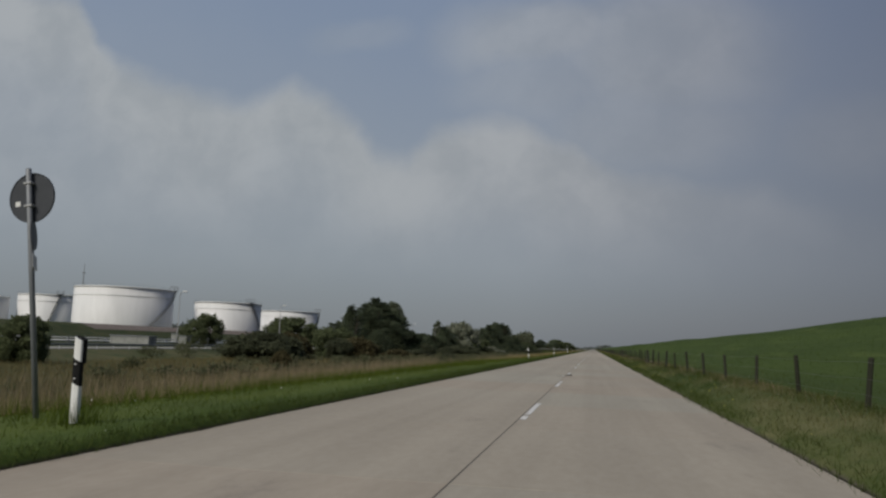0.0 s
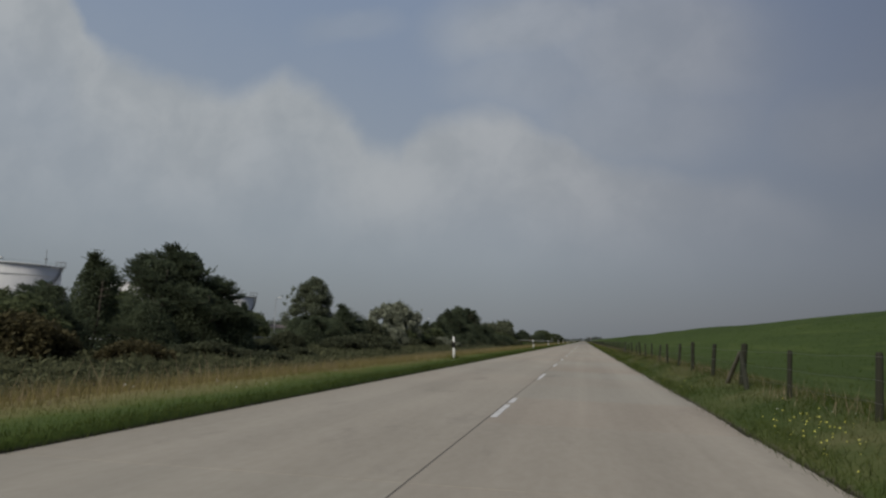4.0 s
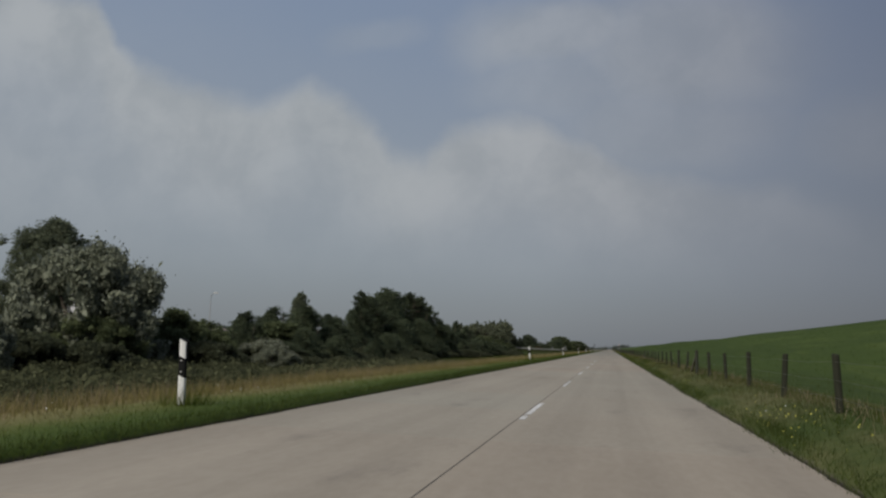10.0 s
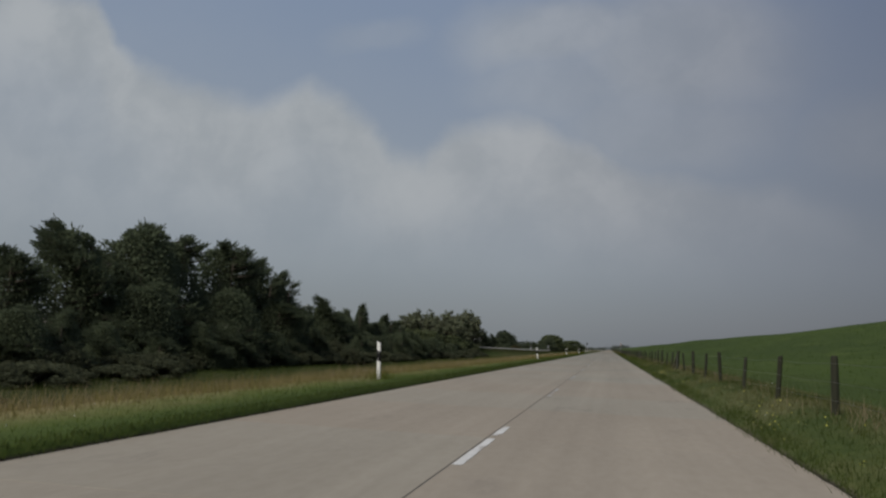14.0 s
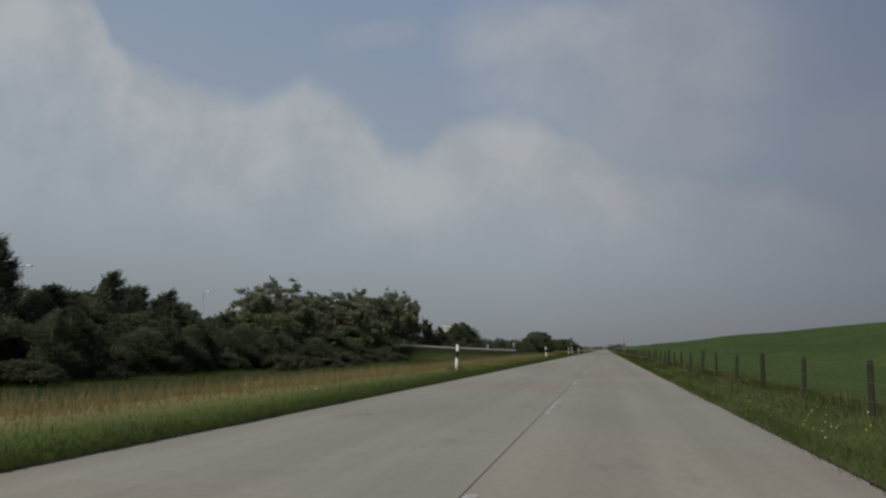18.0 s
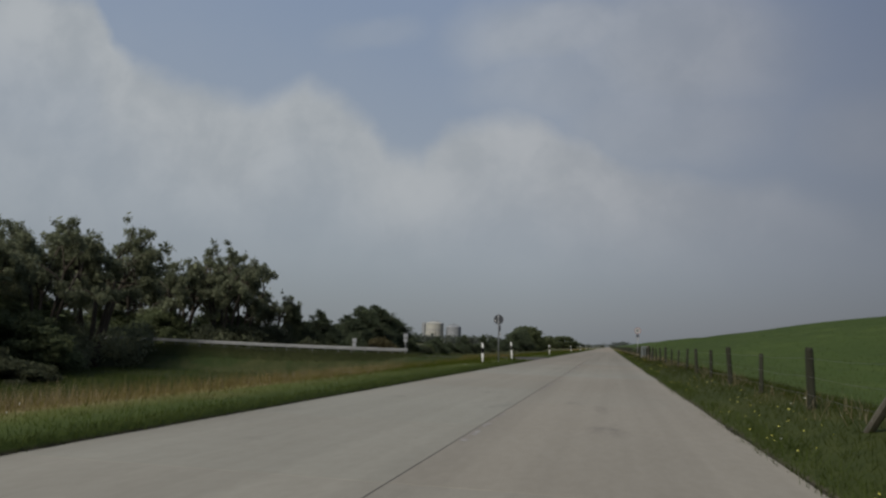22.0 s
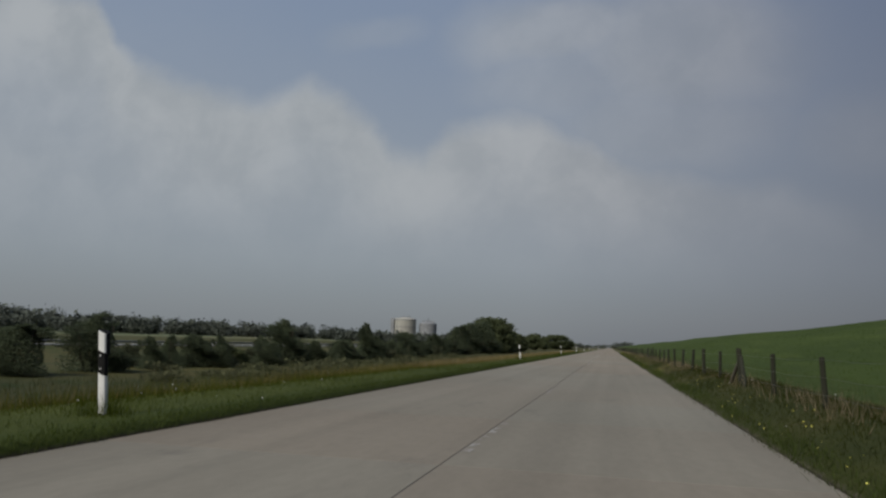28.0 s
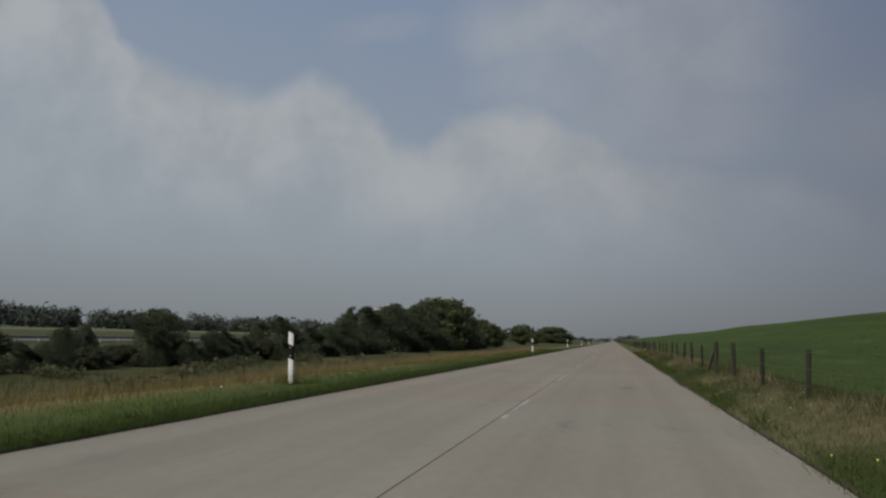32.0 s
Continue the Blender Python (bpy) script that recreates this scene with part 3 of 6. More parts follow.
def dash_mesh(paint, seed, wear):
    """One painted dash with ragged sides; wear is the share of it that has flaked off."""
    bm = bmesh.new()
    rnd = random.Random(seed)
    n, gone = 40, 0
    left = [0.004 + rnd.uniform(-0.006, 0.006) for i in range(n + 1)]
    right = [0.108 + rnd.uniform(-0.012, 0.008) for i in range(n + 1)]
    for i in range(n):
        if gone == 0 and rnd.random() < wear * 0.35:
            gone = rnd.randint(2, 5)
        if gone:
            gone -= 1
            if rnd.random() < 0.75:
                continue
            right[i + 1] = left[i + 1] + 0.03
        y0, y1 = -4.0 + 4.0 * i / n, -4.0 + 4.0 * (i + 1) / n
        bm.faces.new([bm.verts.new((x, y, 0.004)) for x, y in ((left[i], y0), (right[i], y0), (right[i + 1], y1), (left[i + 1], y1))])
    bmesh.ops.remove_doubles(bm, verts=bm.verts[:], dist=0.0005)
    return from_bm("dash", bm, paint)


fresh = [dash_mesh(M["paint"], 5 + q, (0.05, 0.25, 0.12, 0.4)[q]) for q in range(4)]
faded = [dash_mesh(M["paint_mid"], 25 + q, 0.3) for q in range(3)]
worn = [dash_mesh(M["paint_worn"], 15 + q, 0.6) for q in range(3)]
for k in range(-2, 84):
    if k in (37, 54):  # worn away
        continue
    y = FIRST + DASH * k
    d = part("dash", worn[k % 3] if 465 < y < 672 else faded[k % 3] if y > 330 else fresh[3 if k == 3 else (k * 7) % 3], None, mark)
    d.location = (JOINT_X + 0.020, y, 0.0)


# the side road and its apron
def ribbon(name, pts, mat, lift, label, parent=None, thick=0.08):
    """A paved strip along points of across, along, half width."""
    bm = bmesh.new()
    rows = []
    for i, (x, y, hw) in enumerate(pts):
        a, b = pts[max(0, i - 1)], pts[min(len(pts) - 1, i + 1)]
        d = Vector((b[0] - a[0], b[1] - a[1], 0)).normalized()
        s = Vector((-d.y, d.x, 0))
        if i == 0:
            s = Vector((0, -1, 0))
        row = []
        for k in range(7):
            q = Vector((x, y, 0)) + s * hw * (1 - k / 3)
            row.append(bm.verts.new((q.x, q.y, float(height(q.x, q.y)) + lift)))
        rows.append(row)
    for r, s in zip(rows, rows[1:]):
        for k in range(6):
            bm.faces.new((r[k], r[k + 1], s[k + 1], s[k]))
    bmesh.ops.solidify(bm, geom=bm.faces[:], thickness=thick)
    return tagged(part(name, bm, mat, parent), label, "road", kind="structure")


fine_side = []
for a, b in zip(SIDE, SIDE[1:]):
    for k in range(4):
        fine_side.append(tuple(p + (q - p) * k / 4 for p, q in zip(a, b)))
fine_side[0] = (-5.18, 553.2, 6.8)
side_road = ribbon("side_road", fine_side, M["asphalt"], 0.035, "grey asphalt side road joining the concrete road")


def patch(name, pts, mat, lift, label):
    """A thin paved or gravel patch with an uneven outline."""
    bm = bmesh.new()
    vs = [bm.verts.new((x, y, float(height(x, y)) + lift)) for x, y in pts]
    bm.faces.new(vs)
    bmesh.ops.triangulate(bm, faces=bm.faces[:])
    bmesh.ops.solidify(bm, geom=bm.faces[:], thickness=0.03)
    return tagged(part(name, bm, mat), label, "pavement", kind="structure")


patch("asphalt_patch", [(-5.2, 547.6), (-5.2, 560.3), (-5.9, 559.6), (-6.7, 557.2), (-7.0, 553.5), (-6.9, 550.2), (-6.3, 548.5)], M["asphalt_new"], 0.055, "fresh black asphalt patch along the concrete edge")
patch("gravel_shoulder", [(-5.2, 544.2), (-5.2, 547.5), (-6.2, 548.4), (-6.9, 550.0), (-8.2, 550.7), (-10.5, 551.6), (-10.6, 550.4), (-8.4, 548.4), (-7.0, 546.6), (-6.0, 545.0)], M["gravel"], 0.045, "reddish gravel shoulder at the junction")

# the road behind the hedge, with its guard rails
back_road = new("back_road", arrays("back_road", [(-80, -200, -1.20), (-72.5, -200, -1.20), (-72.5, 1300, -1.20), (-80, 1300, -1.20), (-80, -200, -1.45), (-72.5, -200, -1.45), (-72.5, 1300, -1.45), (-80, 1300, -1.45)],
                                       [(0, 1, 2, 3), (4, 7, 6, 5), (0, 4, 5, 1), (2, 6, 7, 3), (1, 5, 6, 2), (0, 3, 7, 4)], [M["concrete_grey"]]))
tagged(back_road, "parallel asphalt road behind the trees", "road", kind="structure")


def w_beam(pts, height_over=0.80):
    """The folded steel band of a guard rail along points (x, y, ground z)."""
    prof = [(0.0, -0.155), (0.045, -0.11), (0.045, -0.06), (0.0, -0.025), (0.0, 0.025), (0.045, 0.06), (0.045, 0.11), (0.0, 0.155)]
    V, F = [], []
    for i, p in enumerate(pts):
        a, b = Vector(pts[max(0, i - 1)]), Vector(pts[min(len(pts) - 1, i + 1)])
        d = (b - a).normalized()
        s = Vector((d.y, -d.x, 0)).normalized()
        for o, h in prof:
            V.append(Vector(p) + s * o + Vector((0, 0, height_over - 0.155 + h)))
        for o, h in prof[::-1]:
            V.append(Vector(p) + s * (o - 0.006) + Vector((0, 0, height_over - 0.155 + h)))
    n = 2 * len(prof)
    for i in range(len(pts) - 1):
        for k in range(n):
            F.append((i * n + k, i * n + (k + 1) % n, (i + 1) * n + (k + 1) % n, (i + 1) * n + k))
    return arrays("beam", V, F, [M["rail_steel"]])


RAIL = [(-18.6, 557.9), (-24, 557.2), (-32, 556.7), (-45, 556.2), (-58, 556.4), (-68, 556.8)]
rail = thing("guard_rail", "galvanised steel guard rail along the side road", "guard rail")
fine_rail = []
for a, b in zip(RAIL, RAIL[1:]):
    for k in range(5 if b == RAIL[-1] else 4):
        q = (a[0] + (b[0] - a[0]) * k / 4, a[1] + (b[1] - a[1]) * k / 4)
        fine_rail.append((q[0], q[1], float(height(*q))))
part("beam", w_beam(fine_rail), None, rail)
bm = bmesh.new()
box(bm, -0.03, 0.03, -0.05, 0.05, -0.4, 0.74, 0.006)
rp = from_bm("rail_post", bm, M["rail_steel"])
for x in np.arange(-18.8, -67.5, -1.33):
    y = float(np.interp(x, [p[0] for p in RAIL[::-1]], [p[1] for p in RAIL[::-1]]))
    z = float(height(x, y))
    o = part("rail_post", rp, None, rail)
    o.location = (x - 0.01, y + 0.09, z)
far_rail = thing("guard_rail", "long galvanised guard rail beside the parallel road", "guard rail")
part("beam", w_beam([(-71.0, y, -1.26) for y in range(-100, 1200, 20)]), None, far_rail)
V, F = [], []
for k in range(0, 320):
    y = -100 + 4.0 * k
    b0 = len(V)
    V += [(-71.12 + dx, y + dy, z) for z in (-1.5, -0.58) for dx, dy in ((0, -0.05), (0.07, -0.05), (0.07, 0.05), (0, 0.05))]
    F += [(b0, b0 + 1, b0 + 5, b0 + 4), (b0 + 1, b0 + 2, b0 + 6, b0 + 5), (b0 + 2, b0 + 3, b0 + 7, b0 + 6), (b0 + 3, b0, b0 + 4, b0 + 7), (b0 + 4, b0 + 5, b0 + 6, b0 + 7)]
tagged(part("rail_posts", arrays("rail_posts", V, F, [M["galvanised"]]), None, far_rail), kind="stuff")

# ---------------------------------------------------------------- litter on the road
def flattened_carton():
    t = thing("flattened_carton", "flattened white carton lying open on the road joint", "litter", "", -1.30, 34.95, 0.006)
    # the right flap's shade is given by a dark material
    for side, lift, mat in ((-1, 0.035, "white_plastic"), (1, 0.085, "steel_dark")):
        b = bmesh.new()
        rows = [[b.verts.new((side * 0.36 * k / 4, yy + 0.03 * side * math.sin(k), lift * math.sin(k * 0.6) * (1 if yy < 0 else 0.5))) for yy in (-0.17, 0.0, 0.16 - 0.02 * k)] for k in range(5)]
        for p, q in zip(rows, rows[1:]):
            for k in range(2):
                b.faces.new((p[k], q[k], q[k + 1], p[k + 1]))
        bmesh.ops.solidify(b, geom=b.faces[:], thickness=0.006)
        part("flap", b, M[mat], t, "creased white flap" if side < 0 else "dark grey flap, shade put into its colour")


flattened_carton()

# ---------------------------------------------------------------- delineator posts
POST_X = -6.28


def delineator_shape():
    top = 1.16
    sec = [(-0.055, -0.045), (0.0, -0.058), (0.055, -0.045), (0.06, 0.0), (0.03, 0.045), (-0.03, 0.045), (-0.06, 0.0)]

    def prism(z0, z1, grow=0.0, slant0=0.0, slant1=0.0):
        b = bmesh.new()
        lo = [b.verts.new((x * (1 + grow), y * (1 + grow), z0 + slant0 * x)) for x, y in sec]
        hi = [b.verts.new((x * (1 + grow), y * (1 + grow), z1 + slant1 * x)) for x, y in sec]
        n = len(sec)
        for k in range(n):
            b.faces.new((lo[k], lo[(k + 1) % n], hi[(k + 1) % n], hi[k]))
        b.faces.new(lo[::-1])
        b.faces.new(hi)
        es = [e for e in b.edges if abs(e.verts[0].co.z - e.verts[1].co.z) > 0.2]
        bmesh.ops.bevel(b, geom=es, offset=0.008, segments=1, affect="EDGES")
        return b

    t = thing("delineator_post", "white plastic roadside delineator post with a slanted black band", "delineator post", "delineator posts beside the road")
    part("body", prism(-0.3, top, 0, 0, -0.5), M["white_plastic"], t)
    hood = prism(0.88, top + 0.012, 0.16, -0.5, -0.5)
    bmesh.ops.translate(hood, vec=(0, 0.032, 0), verts=hood.verts[:])
    part("hood", hood, M["black_plastic"], t)
    part("black_band", prism(0.60, 0.90, 0.05, -0.5, -0.5), M["black_plastic"], t)
    for z in (0.668, 0.845):
        b = bmesh.new()
        tube(b, [(0, -0.059, z), (0, -0.068, z)], [0.014, 0.013], 12)
        part("reflector", b, M["reflector"], t)
    return t


delineator = delineator_shape()
POSTS = [(8.57, -1.3, -6.30), (77.12, -6.0, -6.38), (123.8, -3.0, -6.26), (183.3, -6.5, -6.10), (227.9, -2.3, -6.30), (279.7, -4.6, -6.15), (328.6, -2.0, -6.40), (378.2, -6.0, -6.19),
         (428.0, 1.2, -6.28), (477.3, -5.3, -6.21), (527.8, -1.8, -6.27), (540.3, -4.5, -6.18), (577.6, -1.7, -6.31), (628.3, -5.7, -6.17), (677.3, -5.5, -6.22), (727.3, -2.8, -6.26)]
POSTS += [(777.2 + 50 * k, -2.0 + k % 3, -6.28) for k in range(10)]
for i, (y, lean, x) in enumerate(POSTS):
    sunk = {0: 0.12, 1: 0.15, 3: 0.11, 4: 0.16, 11: -0.07}.get(i, 0.07)
    m = Matrix.Translation((x, y, float(height(x, y)) - sunk)) @ pose(0, 0, 0, 0, lean, (i * 37) % 13 - 6)
    if i == 0:
        delineator.matrix_basis = m
    else:
        copy_thing(delineator, m)

# ---------------------------------------------------------------- the pasture fence
FX = 3.72


def fence_x(y):
    return FX + 0.80 * float(1 - smooth01((y - 8) / 44)) + 0.05 * math.sin(y * 0.11)


fence = thing("pasture_fence", "weathered wooden post and wire fence below the dike", "fence")


def wood_post(h, r, seed, mat):
    b = bmesh.new()
    rnd = random.Random(seed)
    n, rings = 9, []
    for z, s in ((-0.35, 1.05), (0.25, 1.03), (0.7, 1.0), (h - 0.03, 0.97), (h, 0.82)):
        rings.append([b.verts.new((r * s * rnd.uniform(0.9, 1.08) * math.cos(k * math.tau / n) + 0.008 * z * (seed % 3 - 1), r * s * rnd.uniform(0.9, 1.08) * math.sin(k * math.tau / n), z + (rnd.uniform(-0.012, 0.012) if z > 0.9 else 0))) for k in range(n)])
    for p, q in zip(rings, rings[1:]):
        for k in range(n):
            b.faces.new((p[k], p[(k + 1) % n], q[(k + 1) % n], q[k]))
    b.faces.new(rings[-1])
    return from_bm("post", b, mat)


post_meshes = [wood_post(0.94 + 0.04 * (k % 4), 0.044 + 0.006 * (k % 4), k, M["post_wood"]) for k in range(6)]
thick_posts = [wood_post(1.06, 0.070, 20 + k, M["post_wood"]) for k in range(2)]
rnd = random.Random(11)
STEP = 48.8 / 12
k0 = -14
post_tops = []
for k in range(k0, 196):
    y = 54.9 + STEP * k
    if 559.0 < y < 561.5:
        continue
    x = fence_x(y)
    z = float(height(x, y)) - 0.13
    strainer = k % 12 == 0
    o = part("post", rnd.choice(thick_posts if strainer else post_meshes), None, fence)
    o.matrix_basis = Matrix.Translation((x, y, z)) @ pose(0, 0, 0, rnd.uniform(-2, 2), 3.0 + rnd.uniform(-2.2, 2.2), rnd.uniform(0, 360))
    post_tops.append((x, y, z))
    if strainer:
        for s in (-1, 1):
            b = bmesh.new()
            tube(b, [(0, s * 0.05, 0.84), (0.02, s * 0.70, 0.40), (0.03, s * 1.45, -0.14)], [0.046, 0.055, 0.052], 8)
            # brightness by facing is put into the wood colour: one strut dark, one pale
            o = part("strut", b, M["post_wood"] if s < 0 else M["pale_wood"], fence)
            o.matrix_basis = Matrix.Translation((x - 0.02, y, z)) @ pose(0, 0, 0, 0, 0, s * 6.0)
for hgt in (0.35, 0.62, 0.90):
    b = bmesh.new()
    pts = []
    for (xa, ya, za), (xb, yb, zb) in zip(post_tops, post_tops[1:]):
        pts.append((xa - 0.07, ya, za + hgt))
        pts.append(((xa + xb) / 2 - 0.07, (ya + yb) / 2, (za + zb) / 2 + hgt - 0.025))
    tube(b, pts, [0.002] * len(pts), 4)
    part("wire", b, M["wire"], fence)
# beyond the last post that stands singly the fence goes on
V, F = [], []
for k in range(196, 420):
    y = 54.9 + STEP * k
    x, b0 = fence_x(y), len(V)
    V += [(x + dx, y + dy, z) for z in (0.0, 1.28) for dx, dy in ((-0.06, -0.05), (0.05, -0.06), (0.06, 0.05), (-0.05, 0.06))]
    F += [(b0, b0 + 1, b0 + 5, b0 + 4), (b0 + 1, b0 + 2, b0 + 6, b0 + 5), (b0 + 2, b0 + 3, b0 + 7, b0 + 6), (b0 + 3, b0, b0 + 4, b0 + 7), (b0 + 4, b0 + 5, b0 + 6, b0 + 7)]
tagged(part("far_posts", arrays("far_posts", V, F, [M["post_wood"]]), None, fence), kind="stuff")

# ---------------------------------------------------------------- road signs


def disc(r, thick, n=40):
    """A round plate that faces along y."""
    b = bmesh.new()
    tube(b, [(0, -thick / 2, 0), (0, thick / 2, 0)], [r, r], n)
    return b


def sign_from_behind(x, y, z, top, lean, second, turn, r):
    t = thing("road_sign", "round road sign seen from its grey back, on a galvanised pole", "road sign")
    t.matrix_basis = Matrix.Translation((x, y, z)) @ pose(0, 0, 0, 0, lean, 0)
    h = top - z
    part("pole", tube(bmesh.new(), [(0, 0, -0.4), (0, 0, h + 0.03), (0, 0, h + 0.045)], [0.038, 0.038, 0.026], 14), M["pole_steel"], t, smooth=True)
    d = part("disc", disc(r, 0.012), M["sign_back"], t)
    d.location = (0, 0.055, h - r - 0.02)
    rim = part("rim", lathe(bmesh.new(), [(r - 0.004, -0.014), (r + 0.004, -0.014), (r + 0.004, 0.014), (r - 0.004, 0.014), (r - 0.004, -0.014)], 40, False), M["sign_back"], d)
    rim.matrix_basis = pose(0, 0, 0, 90, 0, 0)
    s = part("sticker", box(bmesh.new(), -0.045, 0.03, -0.002, 0.002, -0.035, 0.035), M["white_plastic"], d, "small white inspection sticker")
    s.location = (-0.21, -0.010, -0.06)
    for dz in (-0.17, 0.15):
        c = part("clamp", box(bmesh.new(), -0.06, 0.06, -0.045, 0.05, -0.015, 0.015, 0.004), M["galvanised"], t)
        c.location = (0, 0, h - 0.32 + dz)
    if second:
        o = part("side_disc", disc(0.21, 0.01), M["sign_back"], t)
        o.matrix_basis = pose(0.05, 0.0, h - 0.90, 0, 0, turn)
        o = part("side_plate", box(bmesh.new(), -0.17, 0.17, -0.006, 0.006, -0.10, 0.10, 0.004), M["galvanised"], t)
        o.matrix_basis = pose(0.05, 0.0, h - 1.28, 0, 0, turn + 3)
    else:
        o = part("side_plate", box(bmesh.new(), -0.17, 0.17, -0.006, 0.006, -0.18, 0.18, 0.004), M["sign_back"], t)
        o.matrix_basis = pose(0.07, 0.0, h - 0.86, 0, 0, turn)
        o = part("lower_plate", box(bmesh.new(), -0.10, 0.10, -0.006, 0.006, -0.10, 0.10, 0.004), M["galvanised"], t)
        o.matrix_basis = pose(0.08, 0.02, h - 1.22, 0, 0, turn + 6)
    return t


sign_from_behind(-7.2, 9.0, float(height(-7.2, 9.0)), 3.45, -8.5, True, -62, 0.345)
sign_from_behind(-6.10, 532.9, float(height(-6.1, 532.9)), 3.03, -1.5, False, -60, 0.30)


def round_sign_front():
    x, y = 4.0, 581.1
    z = float(height(x, y))
    t = thing("prohibition_sign", "round white sign with a red ring on a steel pole", "road sign", "", x, y, z)
    part("pole", tube(bmesh.new(), [(0, 0, -0.4), (0, 0, 3.62 - z)], [0.038, 0.038], 14), M["galvanised"], t, smooth=True)
    p = part("plate", disc(0.37, 0.012), M["sign_white"], t)
    p.location = (0, -0.055, 3.32 - z)
    r = part("red_ring", lathe(bmesh.new(), [(0.315, -0.004), (0.368, -0.004), (0.368, 0.004), (0.315, 0.004), (0.315, -0.004)], 40, False), M["sign_red"], p)
    r.matrix_basis = pose(0, -0.009, 0, 90, 0, 0)
    b = bmesh.new()
    box(b, -0.15, 0.15, -0.003, 0.003, 0.03, 0.11)
    box(b, -0.06, 0.05, -0.003, 0.003, -0.14, 0.05)
    part("pictogram", b, M["sign_back"], p).location = (0, -0.009, 0)
    for dz, hw, hh, mat in ((-0.62, 0.16, 0.16, "sign_back"), (-0.98, 0.19, 0.09, "sign_white")):
        o = part("sub_plate", box(bmesh.new(), -hw, hw, -0.006, 0.006, -hh, hh, 0.004), M["sign_back"] if mat == "sign_back" else M["tank_grey"], t)
        o.location = (0, -0.05, 3.32 - z + dz)


round_sign_front()


def small_sign(x, y, h, lab):
    z = float(height(x, y))
    t = thing("small_sign", lab, "road sign", "", x, y, z)
    part("pole", tube(bmesh.new(), [(0, 0, -0.3), (0, 0, h)], [0.03, 0.03], 10), M["galvanised"], t, smooth=True)
    for dz, hw, hh in ((-0.20, 0.23, 0.20), (-0.66, 0.20, 0.19)):
        o = part("plate", box(bmesh.new(), -hw, hw, -0.006, 0.006, -hh, hh, 0.004), M["tank_grey"], t)
        o.location = (0, -0.04, h + dz)


small_sign(-19.4, 560.0, 2.25, "two small grey plates on a thin pole by the guard rail")
small_sign(-25.2, 561.2, 1.60, "small grey plate on a short pole behind the guard rail")


# ---------------------------------------------------------------- the service cabinet
def service_cabinet():
    x, y = 3.72, 557.4
    z = float(height(x, y)) - 0.10
    t = thing("service_cabinet", "grey-green steel service cabinet in the fence line", "cabinet", "", x, y, z)
    part("body", box(bmesh.new(), -0.23, 0.23, -0.15, 0.15, 0.0, 1.06, 0.008), M["cabinet"], t)
    part("plinth", box(bmesh.new(), -0.25, 0.25, -0.16, 0.16, -0.3, 0.06, 0.008), M["galvanised"], t)
    d = part("door", box(bmesh.new(), -0.20, 0.20, -0.012, 0.012, 0.12, 1.0, 0.006), M["cabinet"], t)
    d.location = (0, -0.158, 0)
    part("handle", box(bmesh.new(), 0.14, 0.17, -0.03, -0.01, 0.52, 0.66, 0.004), M["steel_dark"], d)
    for s in (-1, 1):
        part("frame_upright", box(bmesh.new(), s * 0.222 - 0.018, s * 0.222 + 0.018, -0.176, -0.13, 0.02, 1.06, 0.004), M["cabinet_frame"], t)
    part("roof", box(bmesh.new(), -0.26, 0.26, -0.19, 0.18, 1.06, 1.105, 0.012), M["cabinet_frame"], t)
    for dx, dy, h, m in ((-0.34, 0.28, 1.12, "post_wood"), (0.34, 0.22, 1.16, "pale_wood"), (0.47, 0.40, 1.14, "post_wood")):
        g = new("gate_post", wood_post(h, 0.085, int(dx * 100) + 50, M[m]))
        g.location = (x + dx, y + dy, z)
        tagged(g, "weathered round gate post beside the cabinet", "post", "gate posts by the cabinet")


service_cabinet()


# ---------------------------------------------------------------- street lamps of the back road
def lamp_post():
    t = thing("street_lamp", "tall grey street lamp with a short arm", "street lamp", "street lamps of the back road")
    part("pole", tube(bmesh.new(), [(0, 0, -0.5), (0, 0, 4), (0, 0, 9.7), (0.25, 0, 10.05), (0.6, 0, 10.15)], [0.11, 0.09, 0.06, 0.05, 0.045], 10), M["galvanised"], t, smooth=True)
    b = bmesh.new()
    box(b, 0.5, 1.35, -0.16, 0.16, 10.06, 10.24, 0.05)
    part("lamp_head", b, M["white_plastic"], t)
    part("lens", box(bmesh.new(), 0.62, 1.28, -0.12, 0.12, 10.02, 10.07, 0.01), M["reflector"], t)
    return t


lamp = lamp_post()
for k in range(-2, 10):
    m = Matrix.Translation((-72.0, 123.2 + 44.4 * k, -1.3))
    if k == -2:
        lamp.matrix_basis = m
    else:
        copy_thing(lamp, m)


